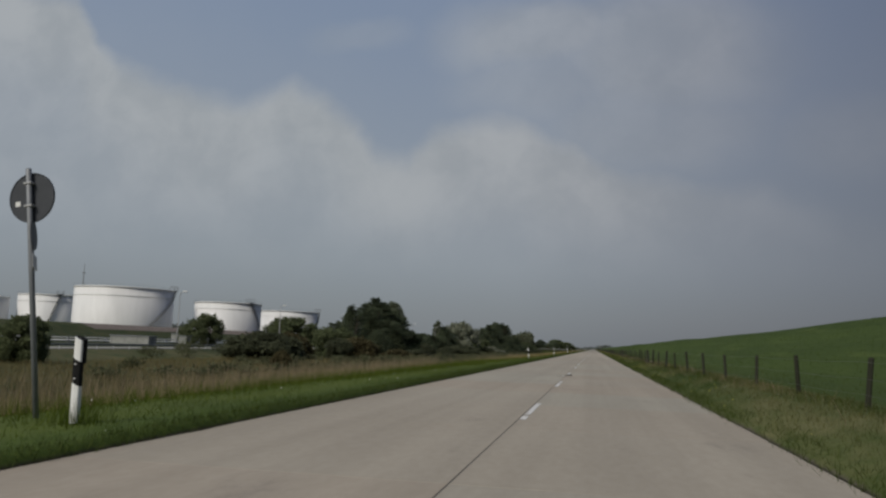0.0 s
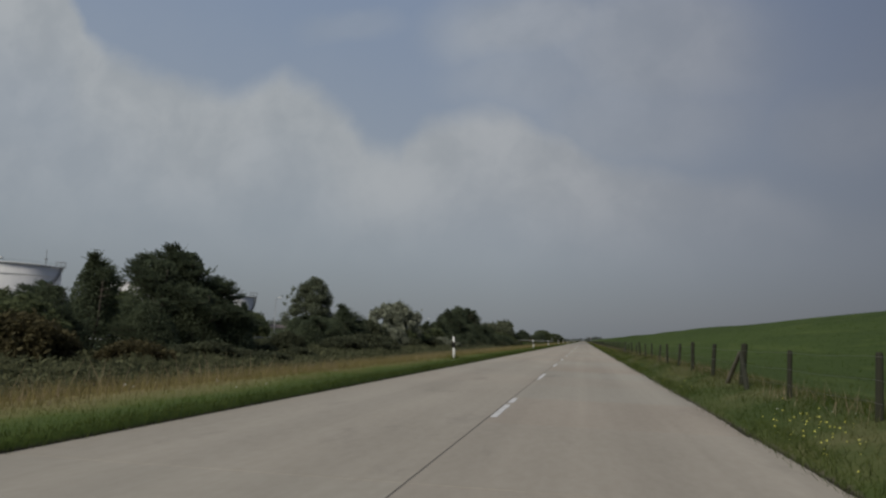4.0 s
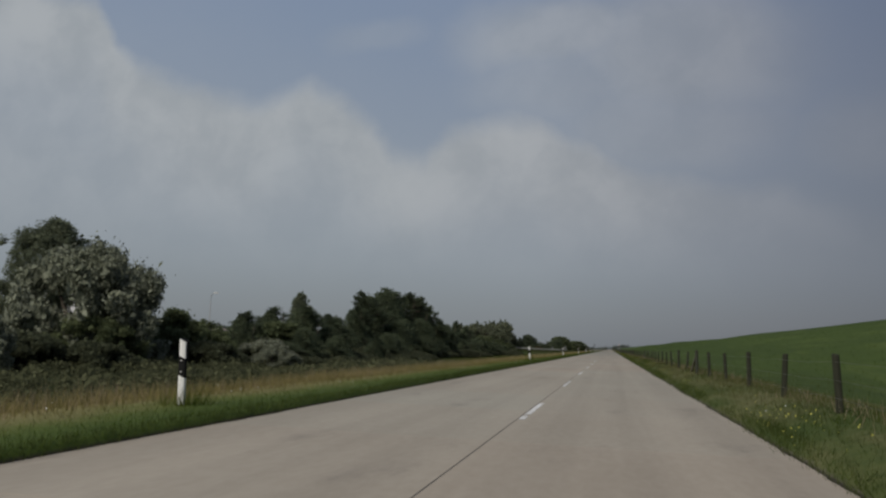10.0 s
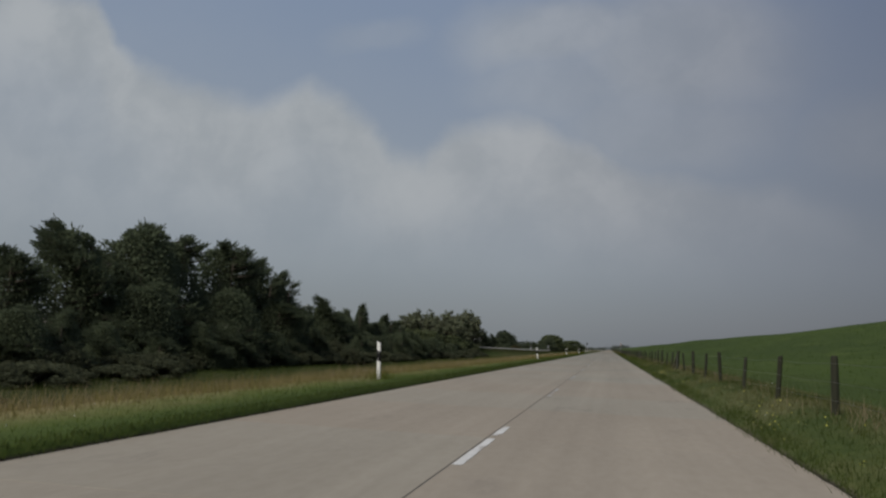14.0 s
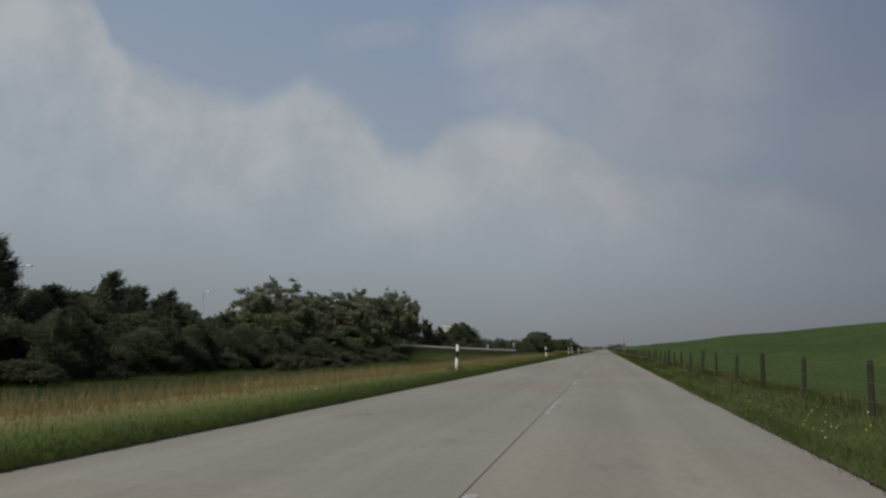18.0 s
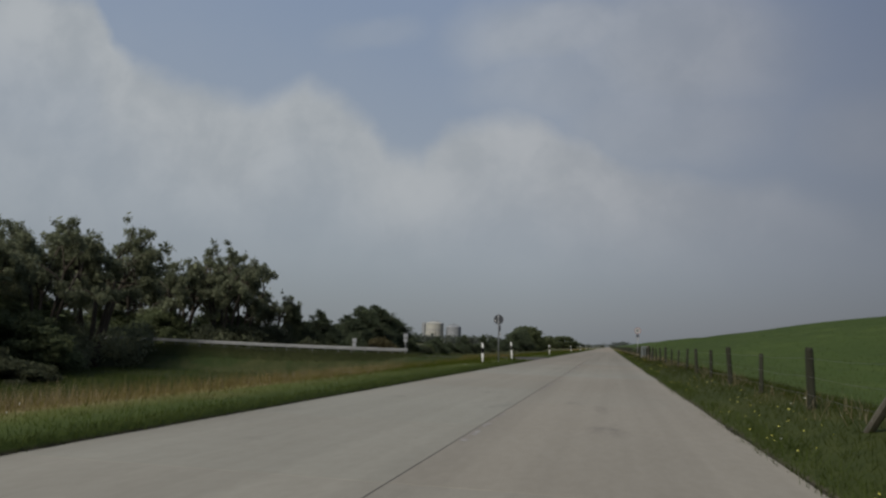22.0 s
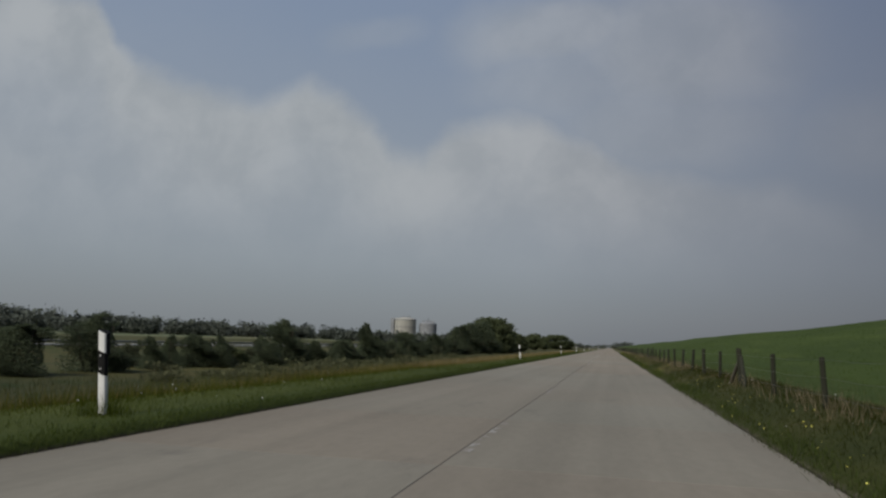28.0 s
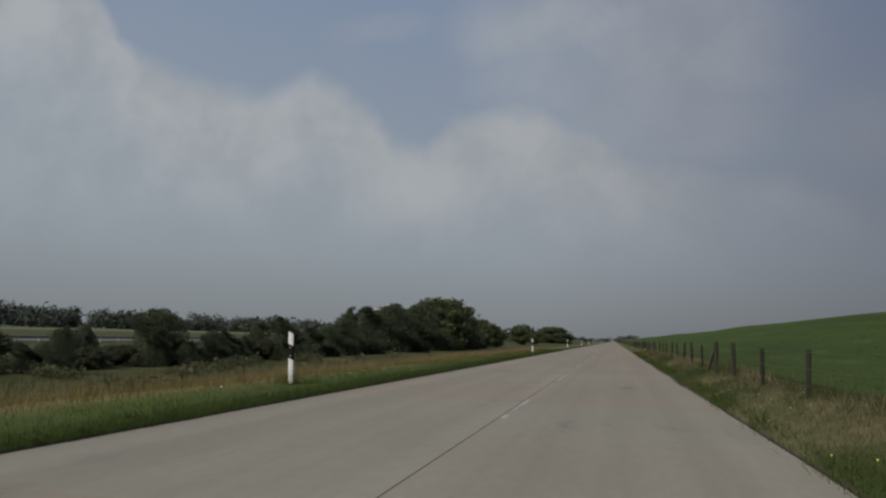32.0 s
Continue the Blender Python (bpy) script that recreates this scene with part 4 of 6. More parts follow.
# ---------------------------------------------------------------- the tank farm
def storage_tank(x, y, r, z0, top, stair):
    t = thing("storage_tank", "large white cylindrical oil storage tank with a spiral stair", "storage tank", "tanks of the tank farm", x, y, z0)
    h = top - z0
    n = 72
    part("shell", lathe(bmesh.new(), [(r, -1.5), (r, h), (r - 0.12, h), (r - 0.12, h - 1.6), (0.5, h - 1.2)], n, False), M["tank"], t, smooth=True)
    for fz, w in ((0.985, 0.45), (0.80, 0.16)):
        z = h * fz
        part("wind_girder", lathe(bmesh.new(), [(r - 0.02, z - 0.14), (r + w, z - 0.14), (r + w, z + 0.10), (r - 0.02, z + 0.10), (r - 0.02, z - 0.14)], n, False), M["tank"], t)
    # handrail of the top walkway
    b = bmesh.new()
    ring = [(math.cos(k * math.tau / 48) * (r + 0.4), math.sin(k * math.tau / 48) * (r + 0.4), h + 0.95) for k in range(49)]
    tube(b, ring, [0.03] * 49, 5)
    for k in range(0, 48, 2):
        tube(b, [(ring[k][0], ring[k][1], h), ring[k]], [0.03, 0.03], 5)
    part("handrail", b, M["steel_dark"], t)
    # spiral stair down the shell
    b = bmesh.new()
    a0, span = stair
    steps = 60
    for k in range(steps + 1):
        a = a0 + span * k / steps
        z = h * (1 - k / steps)
        m = pose(math.cos(a) * (r + 0.75), math.sin(a) * (r + 0.75), z, 0, 0, math.degrees(a))
        box(b, -0.5, 0.5, -0.35, 0.35, -0.16, 0.06, 0, m)
    part("stair_flight", b, M["steel_dark"], t)
    b = bmesh.new()
    for off in (0.25, 1.35):
        pts = [(math.cos(a0 + span * k / 30) * (r + off), math.sin(a0 + span * k / 30) * (r + off), h * (1 - k / 30) + 1.1) for k in range(31)]
        tube(b, pts, [0.06] * 31, 5)
    part("stair_rail", b, M["steel_dark"], t)
    # platform and vents at the stair head
    b = bmesh.new()
    m = pose(math.cos(a0) * (r + 0.2), math.sin(a0) * (r + 0.2), h, 0, 0, math.degrees(a0))
    box(b, -2.4, 1.6, -1.8, 1.8, 0.0, 0.2, 0, m)
    for dx, dy in ((-2.2, -1.6), (1.4, -1.6), (-2.2, 1.6), (1.4, 1.6), (-0.4, -1.6), (-0.4, 1.6)):
        box(b, dx - 0.08, dx + 0.08, dy - 0.08, dy + 0.08, 0.2, 2.5, 0, m)
    box(b, -2.3, 1.5, -1.68, -1.55, 2.35, 2.5, 0, m)
    box(b, -2.3, 1.5, 1.55, 1.68, 2.35, 2.5, 0, m)
    part("stair_head", b, M["steel_dark"], t)
    b = bmesh.new()
    a = a0 + 2.2
    tube(b, [(math.cos(a) * (r - 1), math.sin(a) * (r - 1), h - 1.5), (math.cos(a) * (r - 1), math.sin(a) * (r - 1), h + 1.3), (math.cos(a) * (r - 1), math.sin(a) * (r - 1), h + 1.5)], [0.5, 0.5, 0.9], 10)
    part("vent", b, M["tank"], t)


storage_tank(-253.5, 377.0, 25.6, 1.0, 25.2, (0.45, -1.1))
storage_tank(-209.5, 412.0, 18.8, 1.0, 20.3, (-0.40, 0.65))
storage_tank(-199.0, 478.0, 18.7, 1.0, 18.8, (0.48, -1.0))
storage_tank(-348.7, 438.2, 18.7, 1.0, 23.8, (-0.6, -0.4))
storage_tank(-378.0, 415.0, 14.5, 1.0, 21.0, (-0.6, -0.4))


def sheds():
    for x, y, w, d, h in ((-150.0, 262.0, 8.0, 5.0, 3.2), (-128.0, 196.0, 12.0, 4.0, 2.2), (-119.0, 208.0, 2.6, 2.4, 2.6)):
        z = float(height(x, y))
        t = thing("site_shed", "low grey flat-roofed shed below the tanks", "shed", "sheds below the tanks", x, y, z)
        part("wall", box(bmesh.new(), -w / 2, w / 2, -d / 2, d / 2, -0.3, h, 0.05), M["shed_paint"], t)
        part("roof", box(bmesh.new(), -w / 2 - 0.25, w / 2 + 0.25, -d / 2 - 0.25, d / 2 + 0.25, h, h + 0.18, 0.03), M["tank_grey"], t)
        part("door", box(bmesh.new(), w / 2 - 0.01, w / 2 + 0.05, -0.5, 0.5, 0, 2.0, 0.01), M["steel_dark"], t)


sheds()


# ---------------------------------------------------------------- silos and mast far ahead
def silo_group():
    t = thing("silo", "cream cylindrical silo with a grey stair tower", "silo", "silos on the horizon", -194, 1337, 0)
    part("shell", lathe(bmesh.new(), [(10.3, -2), (10.3, 20.6), (9.6, 21.6), (3.0, 22.8)], 48), M["silo_cream"], t, smooth=False)
    for z in (6.5, 13.5, 20.4):
        part("hoop", lathe(bmesh.new(), [(10.25, z - 0.25), (10.6, z - 0.25), (10.6, z + 0.25), (10.25, z + 0.25), (10.25, z - 0.25)], 48, False), M["tank_grey"], t)
    b = bmesh.new()
    box(b, -14.5, -11.0, -2, 2, -2, 20.5, 0.2)
    box(b, -14.5, 2.0, -1.2, 1.2, 20.5, 22.0, 0.1)
    part("stair_tower", b, M["tank_grey"], t)
    b = bmesh.new()
    tube(b, [(-2, 0, 22), (-2, 0, 26)], [0.3, 0.2], 6)
    tube(b, [(3, 0, 22), (3, 0, 25)], [0.4, 0.4], 6)
    box(b, -6, 5, -0.8, 0.8, 22.6, 23.4)
    part("roof_gear", b, M["tank_grey"], t)
    u = thing("silo", "grey cylindrical silo beside the cream one", "silo", "silos on the horizon", -173.5, 1345, 0)
    part("shell", lathe(bmesh.new(), [(8.6, -2), (8.6, 17.5), (7.9, 18.4), (2.0, 19.6)], 40), M["tank_grey"], u)
    b = bmesh.new()
    tube(b, [(0, 0, 19), (0, 0, 23)], [0.5, 0.4], 6)
    box(b, -6, 6, -0.8, 0.8, 19.4, 20.4)
    part("roof_gear", b, M["tank_grey"], u)


silo_group()
mast = thing("lattice_mast", "thin grey radio mast on the skyline", "mast", "", -1115.0, 1500.0, -1.0)
b = bmesh.new()
tube(b, [(0, 0, 0), (0, 0, 110), (0, 0, 152)], [1.3, 1.1, 0.5], 6)
for z in (60, 100, 130):
    box(b, -2.2, 2.2, -2.2, 2.2, z, z + 2.5)
part("shaft", b, M["tank_grey"], mast)


# ---------------------------------------------------------------- the tank farm's fence and pipes
site_fence = thing("site_fence", "grey wire mesh fence on steel posts below the tanks", "fence")
bm = bmesh.new()
tube(bm, [(0, 0, -0.4), (0, 0, 2.1), (0.25, 0, 2.45)], [0.045, 0.045, 0.035], 6)
sp = from_bm("fence_post", bm, M["steel_dark"])
for k in range(90):
    o = part("fence_post", sp, None, site_fence)
    o.location = (-88.0, 60 + 4.0 * k, float(height(-88.0, 60 + 4.0 * k)))
for hgt in (0.1, 1.0, 2.05):
    bm = bmesh.new()
    tube(bm, [(-88.0, 60 + 8.0 * k, float(height(-88.0, 60 + 8.0 * k)) + hgt) for k in range(45)], [0.012] * 45, 4)
    part("fence_wire", bm, M["steel_dark"], site_fence)
for zz, rr, off in ((0.5, 0.28, 0.0), (0.5, 0.18, 0.8), (1.3, 0.14, 0.3)):
    pl = thing("pipeline", "white insulated pipe on low supports below the tanks", "pipe", "pipes below the tanks", -140.0 + off, 0, float(height(-140.0, 260)))
    part("pipe", tube(bmesh.new(), [(0, 150, zz), (0, 240, zz), (0, 332, zz)], [rr] * 3, 10), M["tank"], pl, smooth=True)
    for k in range(12):
        part("support", box(bmesh.new(), -0.3, 0.3, 152 + 16 * k, 152.4 + 16 * k, -0.6, zz - rr + 0.03, 0.02), M["tank_grey"], pl)

# ---------------------------------------------------------------- trees and shrubs


def leaf_cloud(seed, lumps, n, size, bias=0.5, shell=0.55, inner=0.12):
    """Leaf sprays (two bent triangles each) over lumps of (x, y, z, rx, rz), with larger shaded sprays inside."""
    if inner:
        V1, F1 = leaf_cloud(seed, lumps, n, size, bias, shell, 0)
        V2, F2 = leaf_cloud(seed + 1, [(x, y, z, a * 0.8, b * 0.8) for x, y, z, a, b in lumps], int(n * inner), size * 2.6, 0.9, 0.1, 0)
        return np.concatenate([V1, V2]), np.concatenate([F1, F2 + len(V1)])
    r = np.random.default_rng(seed)
    L = np.array(lumps, float)
    w = L[:, 3] ** 1.3
    pick = r.choice(len(L), n, p=w / w.sum())
    d = r.normal(size=(n, 3))
    d /= np.linalg.norm(d, axis=1)[:, None]
    rad = shell + (1 - shell) * r.random(n) ** 0.5
    rad = rad * (1 + 0.22 * r.normal(size=n) * (r.random(n) < 0.35))
    P = L[pick, :3] + d * rad[:, None] * np.stack([L[pick, 3], L[pick, 3], L[pick, 4]], 1)
    P = P + r.normal(size=(n, 3)) * size * 1.1
    nrm = d * bias + r.normal(size=(n, 3)) * 0.6 + np.array([0, 0, 0.08])
    nrm /= np.linalg.norm(nrm, axis=1)[:, None]
    a = np.cross(nrm, r.normal(size=(n, 3)))
    a /= np.linalg.norm(a, axis=1)[:, None]
    b = np.cross(nrm, a)
    s = size * (0.55 + 0.9 * r.random(n))[:, None]
    lenx = (0.8 + 0.6 * r.random(n))[:, None]
    V = np.stack([P - a * s * lenx, P - b * s * 0.55 + nrm * s * 0.2, P + a * s * lenx, P + b * s * 0.55 + nrm * s * 0.2], 1).reshape(-1, 3)
    V[:, 2] = np.maximum(V[:, 2], 0.0)
    F = np.arange(4 * n).reshape(n, 4)
    return V, F


ASPECT = {"pine": 1.05, "dome": 0.95, "broad": 0.95, "poplar": 1.3, "willow": 1.05, "pale": 0.55, "shrub": 0.48, "brown": 0.5}
DOMES = ("poplar", "broad", "pale", "shrub", "brown")


def woody(limbs):
    b = bmesh.new()
    for pts, radii in limbs:
        tube(b, pts, radii, 6)
    return from_bm("trunk", b, M["bark"], True)


def conifer(kind, seed):
    """A dense conifer, leafy to the ground, whose branches end in upswept shoots; 'dome' has a rounded head."""
    q, g = random.Random(seed), np.random.default_rng(seed)
    tall = ASPECT[kind]
    if kind == "pine":
        tops = [(0.0, 0.0, 1.0), (q.uniform(0.10, 0.2), q.uniform(-0.15, 0.15), q.uniform(0.78, 0.92)), (q.uniform(-0.22, -0.1), q.uniform(-0.15, 0.15), q.uniform(0.66, 0.86))]
    else:
        tops = [(0.0, 0.0, 1.0), (q.uniform(0.08, 0.16), q.uniform(-0.1, 0.1), q.uniform(0.93, 0.98)), (q.uniform(-0.18, -0.08), q.uniform(-0.12, 0.12), q.uniform(0.86, 0.96))]
    sway = [(q.uniform(0, math.tau), q.uniform(0.05, 0.12)) for k in range(3)]

    def reach(z, a):
        e = 0.47 * max(0.0, 1 - z ** 1.25) ** 0.86 * min(1.0, 0.86 + z) if kind == "pine" else 0.44 * max(0.0, 1 - z ** 2.3) ** 0.55
        return e * (1 + sum(w * math.sin((k + 1) * a + p + 4 * z) for k, (p, w) in enumerate(sway)))

    limbs, P, D, L = [], [], [], []
    for tx, ty, th in tops:
        limbs.append(([(tx * 0.3, ty * 0.3, -0.05), (tx * 0.8, ty * 0.8, 0.4 * th * tall), (tx, ty, 0.96 * th * tall)], [0.018, 0.010, 0.002]))
    stems = len(limbs)
    for k in range(190):
        tx, ty, th = tops[0] if k % 5 < 3 else tops[k % 5 - 2]
        z = 0.02 + 0.95 * ((k * 0.618) % 1.0) ** 0.92
        a = k * 2.399 + q.uniform(-0.5, 0.5)
        out = max(0.02, reach(z, a) * (1.0 if th == 1.0 else 0.80)) * (q.uniform(0.68, 1.18) if kind == "pine" else q.uniform(0.78, 1.10))
        root = Vector((tx * z, ty * z, z * th * tall - 0.02))
        tip = root + Vector((math.cos(a) * out, math.sin(a) * out, 0.02 + 0.10 * out))
        if k % 3 == 0:
            limbs.append(([root, root.lerp(tip, 0.6) - Vector((0, 0, 0.02 * out)), tip], [0.007, 0.005, 0.002]))
        for m in range(11):
            f = 0.38 + 0.66 * (m + q.random()) / 11
            side = q.uniform(-1, 1) * (0.16 * out + 0.02)
            P.append(root.lerp(tip, f) + Vector((-math.sin(a) * side, math.cos(a) * side, q.uniform(-0.012, 0.014))))
            D.append(Vector((math.cos(a) - math.sin(a) * q.uniform(-0.7, 0.7), math.sin(a) + math.cos(a) * q.uniform(-0.7, 0.7), q.uniform(0.15, 1.0))).normalized())
            L.append((q.uniform(0.042, 0.115) if kind == "pine" else q.uniform(0.028, 0.066)) * (0.75 + 0.4 * z))
    for tx, ty, th in tops:
        for m in range(16):  # candles round each leader
            a, e = q.uniform(0, math.tau), q.uniform(0.0, 0.06 if kind == "pine" else 0.12)
            P.append(Vector((tx + math.cos(a) * e, ty + math.sin(a) * e, (0.97 - 0.9 * e) * th * tall - 0.02)))
            D.append(Vector((math.cos(a) * 0.5, math.sin(a) * 0.5, 1.0)).normalized())
            L.append(q.uniform(0.03, 0.06))
    P, D, L = np.array(P), np.array(D), np.array(L)
    per = 17
    pick = np.repeat(np.arange(len(P)), per)
    n = len(pick)
    along = g.random(n)
    base = P[pick] + D[pick] * (along * L[pick])[:, None]
    way = D[pick] + g.normal(size=(n, 3)) * (0.50 * (1.15 - along))[:, None]
    way /= np.linalg.norm(way, axis=1)[:, None]
    across = np.cross(way, g.normal(size=(n, 3)))
    across /= np.linalg.norm(across, axis=1)[:, None]
    ln, wd = (g.uniform(0.013, 0.026, n))[:, None], (g.uniform(0.0022, 0.0042, n))[:, None]
    V = np.stack([base, base + way * ln * 0.5 + across * wd, base + way * ln, base + way * ln * 0.5 - across * wd], 1).reshape(-1, 3)
    # shaded twigs inside
    m = 11000
    zz, aa = g.random(m) ** 0.9 * 0.93, g.random(m) * math.tau
    rr = np.array([reach(z, a) for z, a in zip(zz, aa)]) * np.sqrt(g.random(m)) * 0.72
    C = np.stack([np.cos(aa) * rr, np.sin(aa) * rr, zz * tall], 1)
    u, v = g.normal(size=(m, 3)), g.normal(size=(m, 3))
    u /= np.linalg.norm(u, axis=1)[:, None]
    v = np.cross(u, v)
    v /= np.linalg.norm(v, axis=1)[:, None]
    sz = g.uniform(0.008, 0.017, m)[:, None]
    W = np.stack([C - u * sz, C - v * sz * 0.6, C + u * sz, C + v * sz * 0.6], 1).reshape(-1, 3)
    V = np.concatenate([V, W])
    V[:, 2] = np.maximum(V[:, 2], 0.0)
    return woody(limbs[:stems]), woody(limbs[stems:]), arrays("crown", V, np.arange(len(V)).reshape(-1, 4), [M["leaf_dark"]])


def tree_kind(kind, seed):
    """Trunk and crown meshes in a unit box: one high, about one wide."""
    r = random.Random(seed)
    lumps, limbs = [], []
    if kind in ("pine", "dome"):
        return conifer(kind, seed)
    if kind == "willow":
        twigs = []
        for s in range(6):  # bare stems that fork into leafy clumps
            a = s * math.tau / 6 + r.uniform(-0.4, 0.4)
            e, top = r.uniform(0.16, 0.30), r.uniform(0.62, 0.80)
            fork = Vector((math.cos(a) * e * 0.55, math.sin(a) * e * 0.55, r.uniform(0.34, 0.48)))
            limbs.append(([(math.cos(a) * 0.03, math.sin(a) * 0.03, -0.06), (math.cos(a) * e * 0.3, math.sin(a) * e * 0.3, 0.2), fork, (math.cos(a) * e, math.sin(a) * e, top)], [0.022, 0.018, 0.013, 0.005]))
            for k in range(10):
                b = a + r.uniform(-1.3, 1.3)
                z = r.uniform(0.40, 0.93)
                edge = 0.46 * math.sqrt(max(0.06, 1 - ((z - 0.58) / (0.40 if z > 0.58 else 0.5)) ** 2)) * r.uniform(0.62, 1.03)
                tip = Vector((math.cos(b) * edge, math.sin(b) * edge, z))
                root = fork.lerp(Vector((math.cos(a) * e, math.sin(a) * e, top)), r.random())
                twigs.append(([root, root.lerp(tip, 0.55) + Vector((0, 0, 0.03)), tip], [0.007, 0.005, 0.002]))
                for m in range(5):
                    p = root.lerp(tip, r.uniform(0.6, 1.08)) + Vector((r.uniform(-0.05, 0.05), r.uniform(-0.05, 0.05), r.uniform(-0.03, 0.04)))
                    w = r.uniform(0.018, 0.042)
                    lumps.append((*p, w, w * r.uniform(0.55, 0.85)))
        for k in range(16):
            a = (k + r.random()) * math.tau / 16
            lumps.append((math.cos(a) * 0.32, math.sin(a) * 0.32, 0.05 + 0.20 * r.random(), 0.10, 0.08))
        limbs += twigs
        n, size, mat = 42000, 0.0078, "leaf_open"
    else:  # broad crowns and shrubs: leafy down to the ground
        low = kind in ("shrub", "brown")
        for s in range(5 if low else 3):
            a = s * math.tau / 3 + r.uniform(-0.5, 0.5)
            limbs.append(([(0, 0, -0.06), (math.cos(a) * 0.07, math.sin(a) * 0.07, 0.25), (math.cos(a) * 0.22, math.sin(a) * 0.22, 0.7)], [0.028, 0.020, 0.005]))
        mid, up, down = (0.22, 0.70, 0.45) if low else (0.30, 0.66, 0.60) if kind == "poplar" else (0.36, 0.58, 0.62)
        sway = [(r.uniform(0, math.tau), r.uniform(0.04, 0.13)) for k in range(3)]
        for k in range(170 if kind == "poplar" else 90):
            z = 0.05 + 0.86 * r.random()
            a = r.uniform(0, math.tau)
            edge = 0.46 * math.sqrt(max(0.03, 1 - ((z - mid) / (up if z > mid else down)) ** 2))
            if kind == "poplar":
                edge = 0.47 * (1 - z ** 1.7) ** 0.75 * min(1.0, 0.6 + 1.6 * z)
            edge *= 1 + sum(w * math.sin((q + 1) * a + p + 3 * z) for q, (p, w) in enumerate(sway))
            reach = edge * (r.uniform(0.72, 1.0) if k % 3 else r.uniform(0.1, 0.7))
            q = r.uniform(0.06, 0.13) * (0.8 if low or kind == "pale" else 0.84 if kind == "poplar" else 1)
            lumps.append((math.cos(a) * reach, math.sin(a) * reach, z, q, q * r.uniform(0.7, 1.0)))
        for k in range(14):  # loose shoots beyond the outline
            a, z = r.uniform(0, math.tau), r.uniform(0.45, 0.97)
            edge = 0.47 * math.sqrt(max(0.02, 1 - ((z - mid) / (up if z > mid else down)) ** 2))
            lumps.append((math.cos(a) * edge, math.sin(a) * edge, z, 0.025, 0.035))
        n, size = (40000, 0.0095) if kind == "shrub" else (60000, 0.0080) if kind in ("pale", "poplar") else (30000, 0.0125)
        mat = {"broad": "leaf", "pale": "leaf_pale", "brown": "leaf_brown", "shrub": "leaf_thicket", "poplar": "leaf_poplar"}[kind]
    tall = ASPECT[kind]  # height over width, so that scaling hardly stretches the leaves
    lumps = [(x, y, z * tall, a, b if kind in DOMES else b * tall) for x, y, z, a, b in lumps]
    limbs = [([(p[0], p[1], p[2] * tall) for p in pts], radii) for pts, radii in limbs]
    stems = 6 if kind == "willow" else len(limbs)
    V, F = leaf_cloud(seed, lumps, n, size, inner=0.03 if kind == "willow" else 0.12)
    crown = arrays("crown", V, F, [M[mat]])
    trunk = [woody([q]) for q in limbs[:stems]] if kind == "willow" else woody(limbs)
    return trunk, woody(limbs[stems:]) if len(limbs) > stems else None, crown


KINDS = {
    "pine": (4, "pine_tree", "dark green dense pine with a pointed spiky top", "pine tree"),
    "dome": (4, "conifer", "dark green round-headed conifer, leafy to the ground", "conifer"),
    "broad": (4, "broadleaf_tree", "dark green leafy tree in the roadside hedge", "tree"),
    "poplar": (1, "poplar", "tall loose-crowned poplar behind the hedge", "tree"),
    "willow": (3, "willow", "loose-crowned willow with bare stems showing", "tree"),
    "pale": (2, "silvery_shrub", "large silvery-leaved shrub in the hedge", "shrub"),
    "shrub": (3, "shrub", "low dark green shrub at the verge", "shrub"),
    "brown": (1, "brown_shrub", "low brownish shrub before the pines", "shrub"),
}
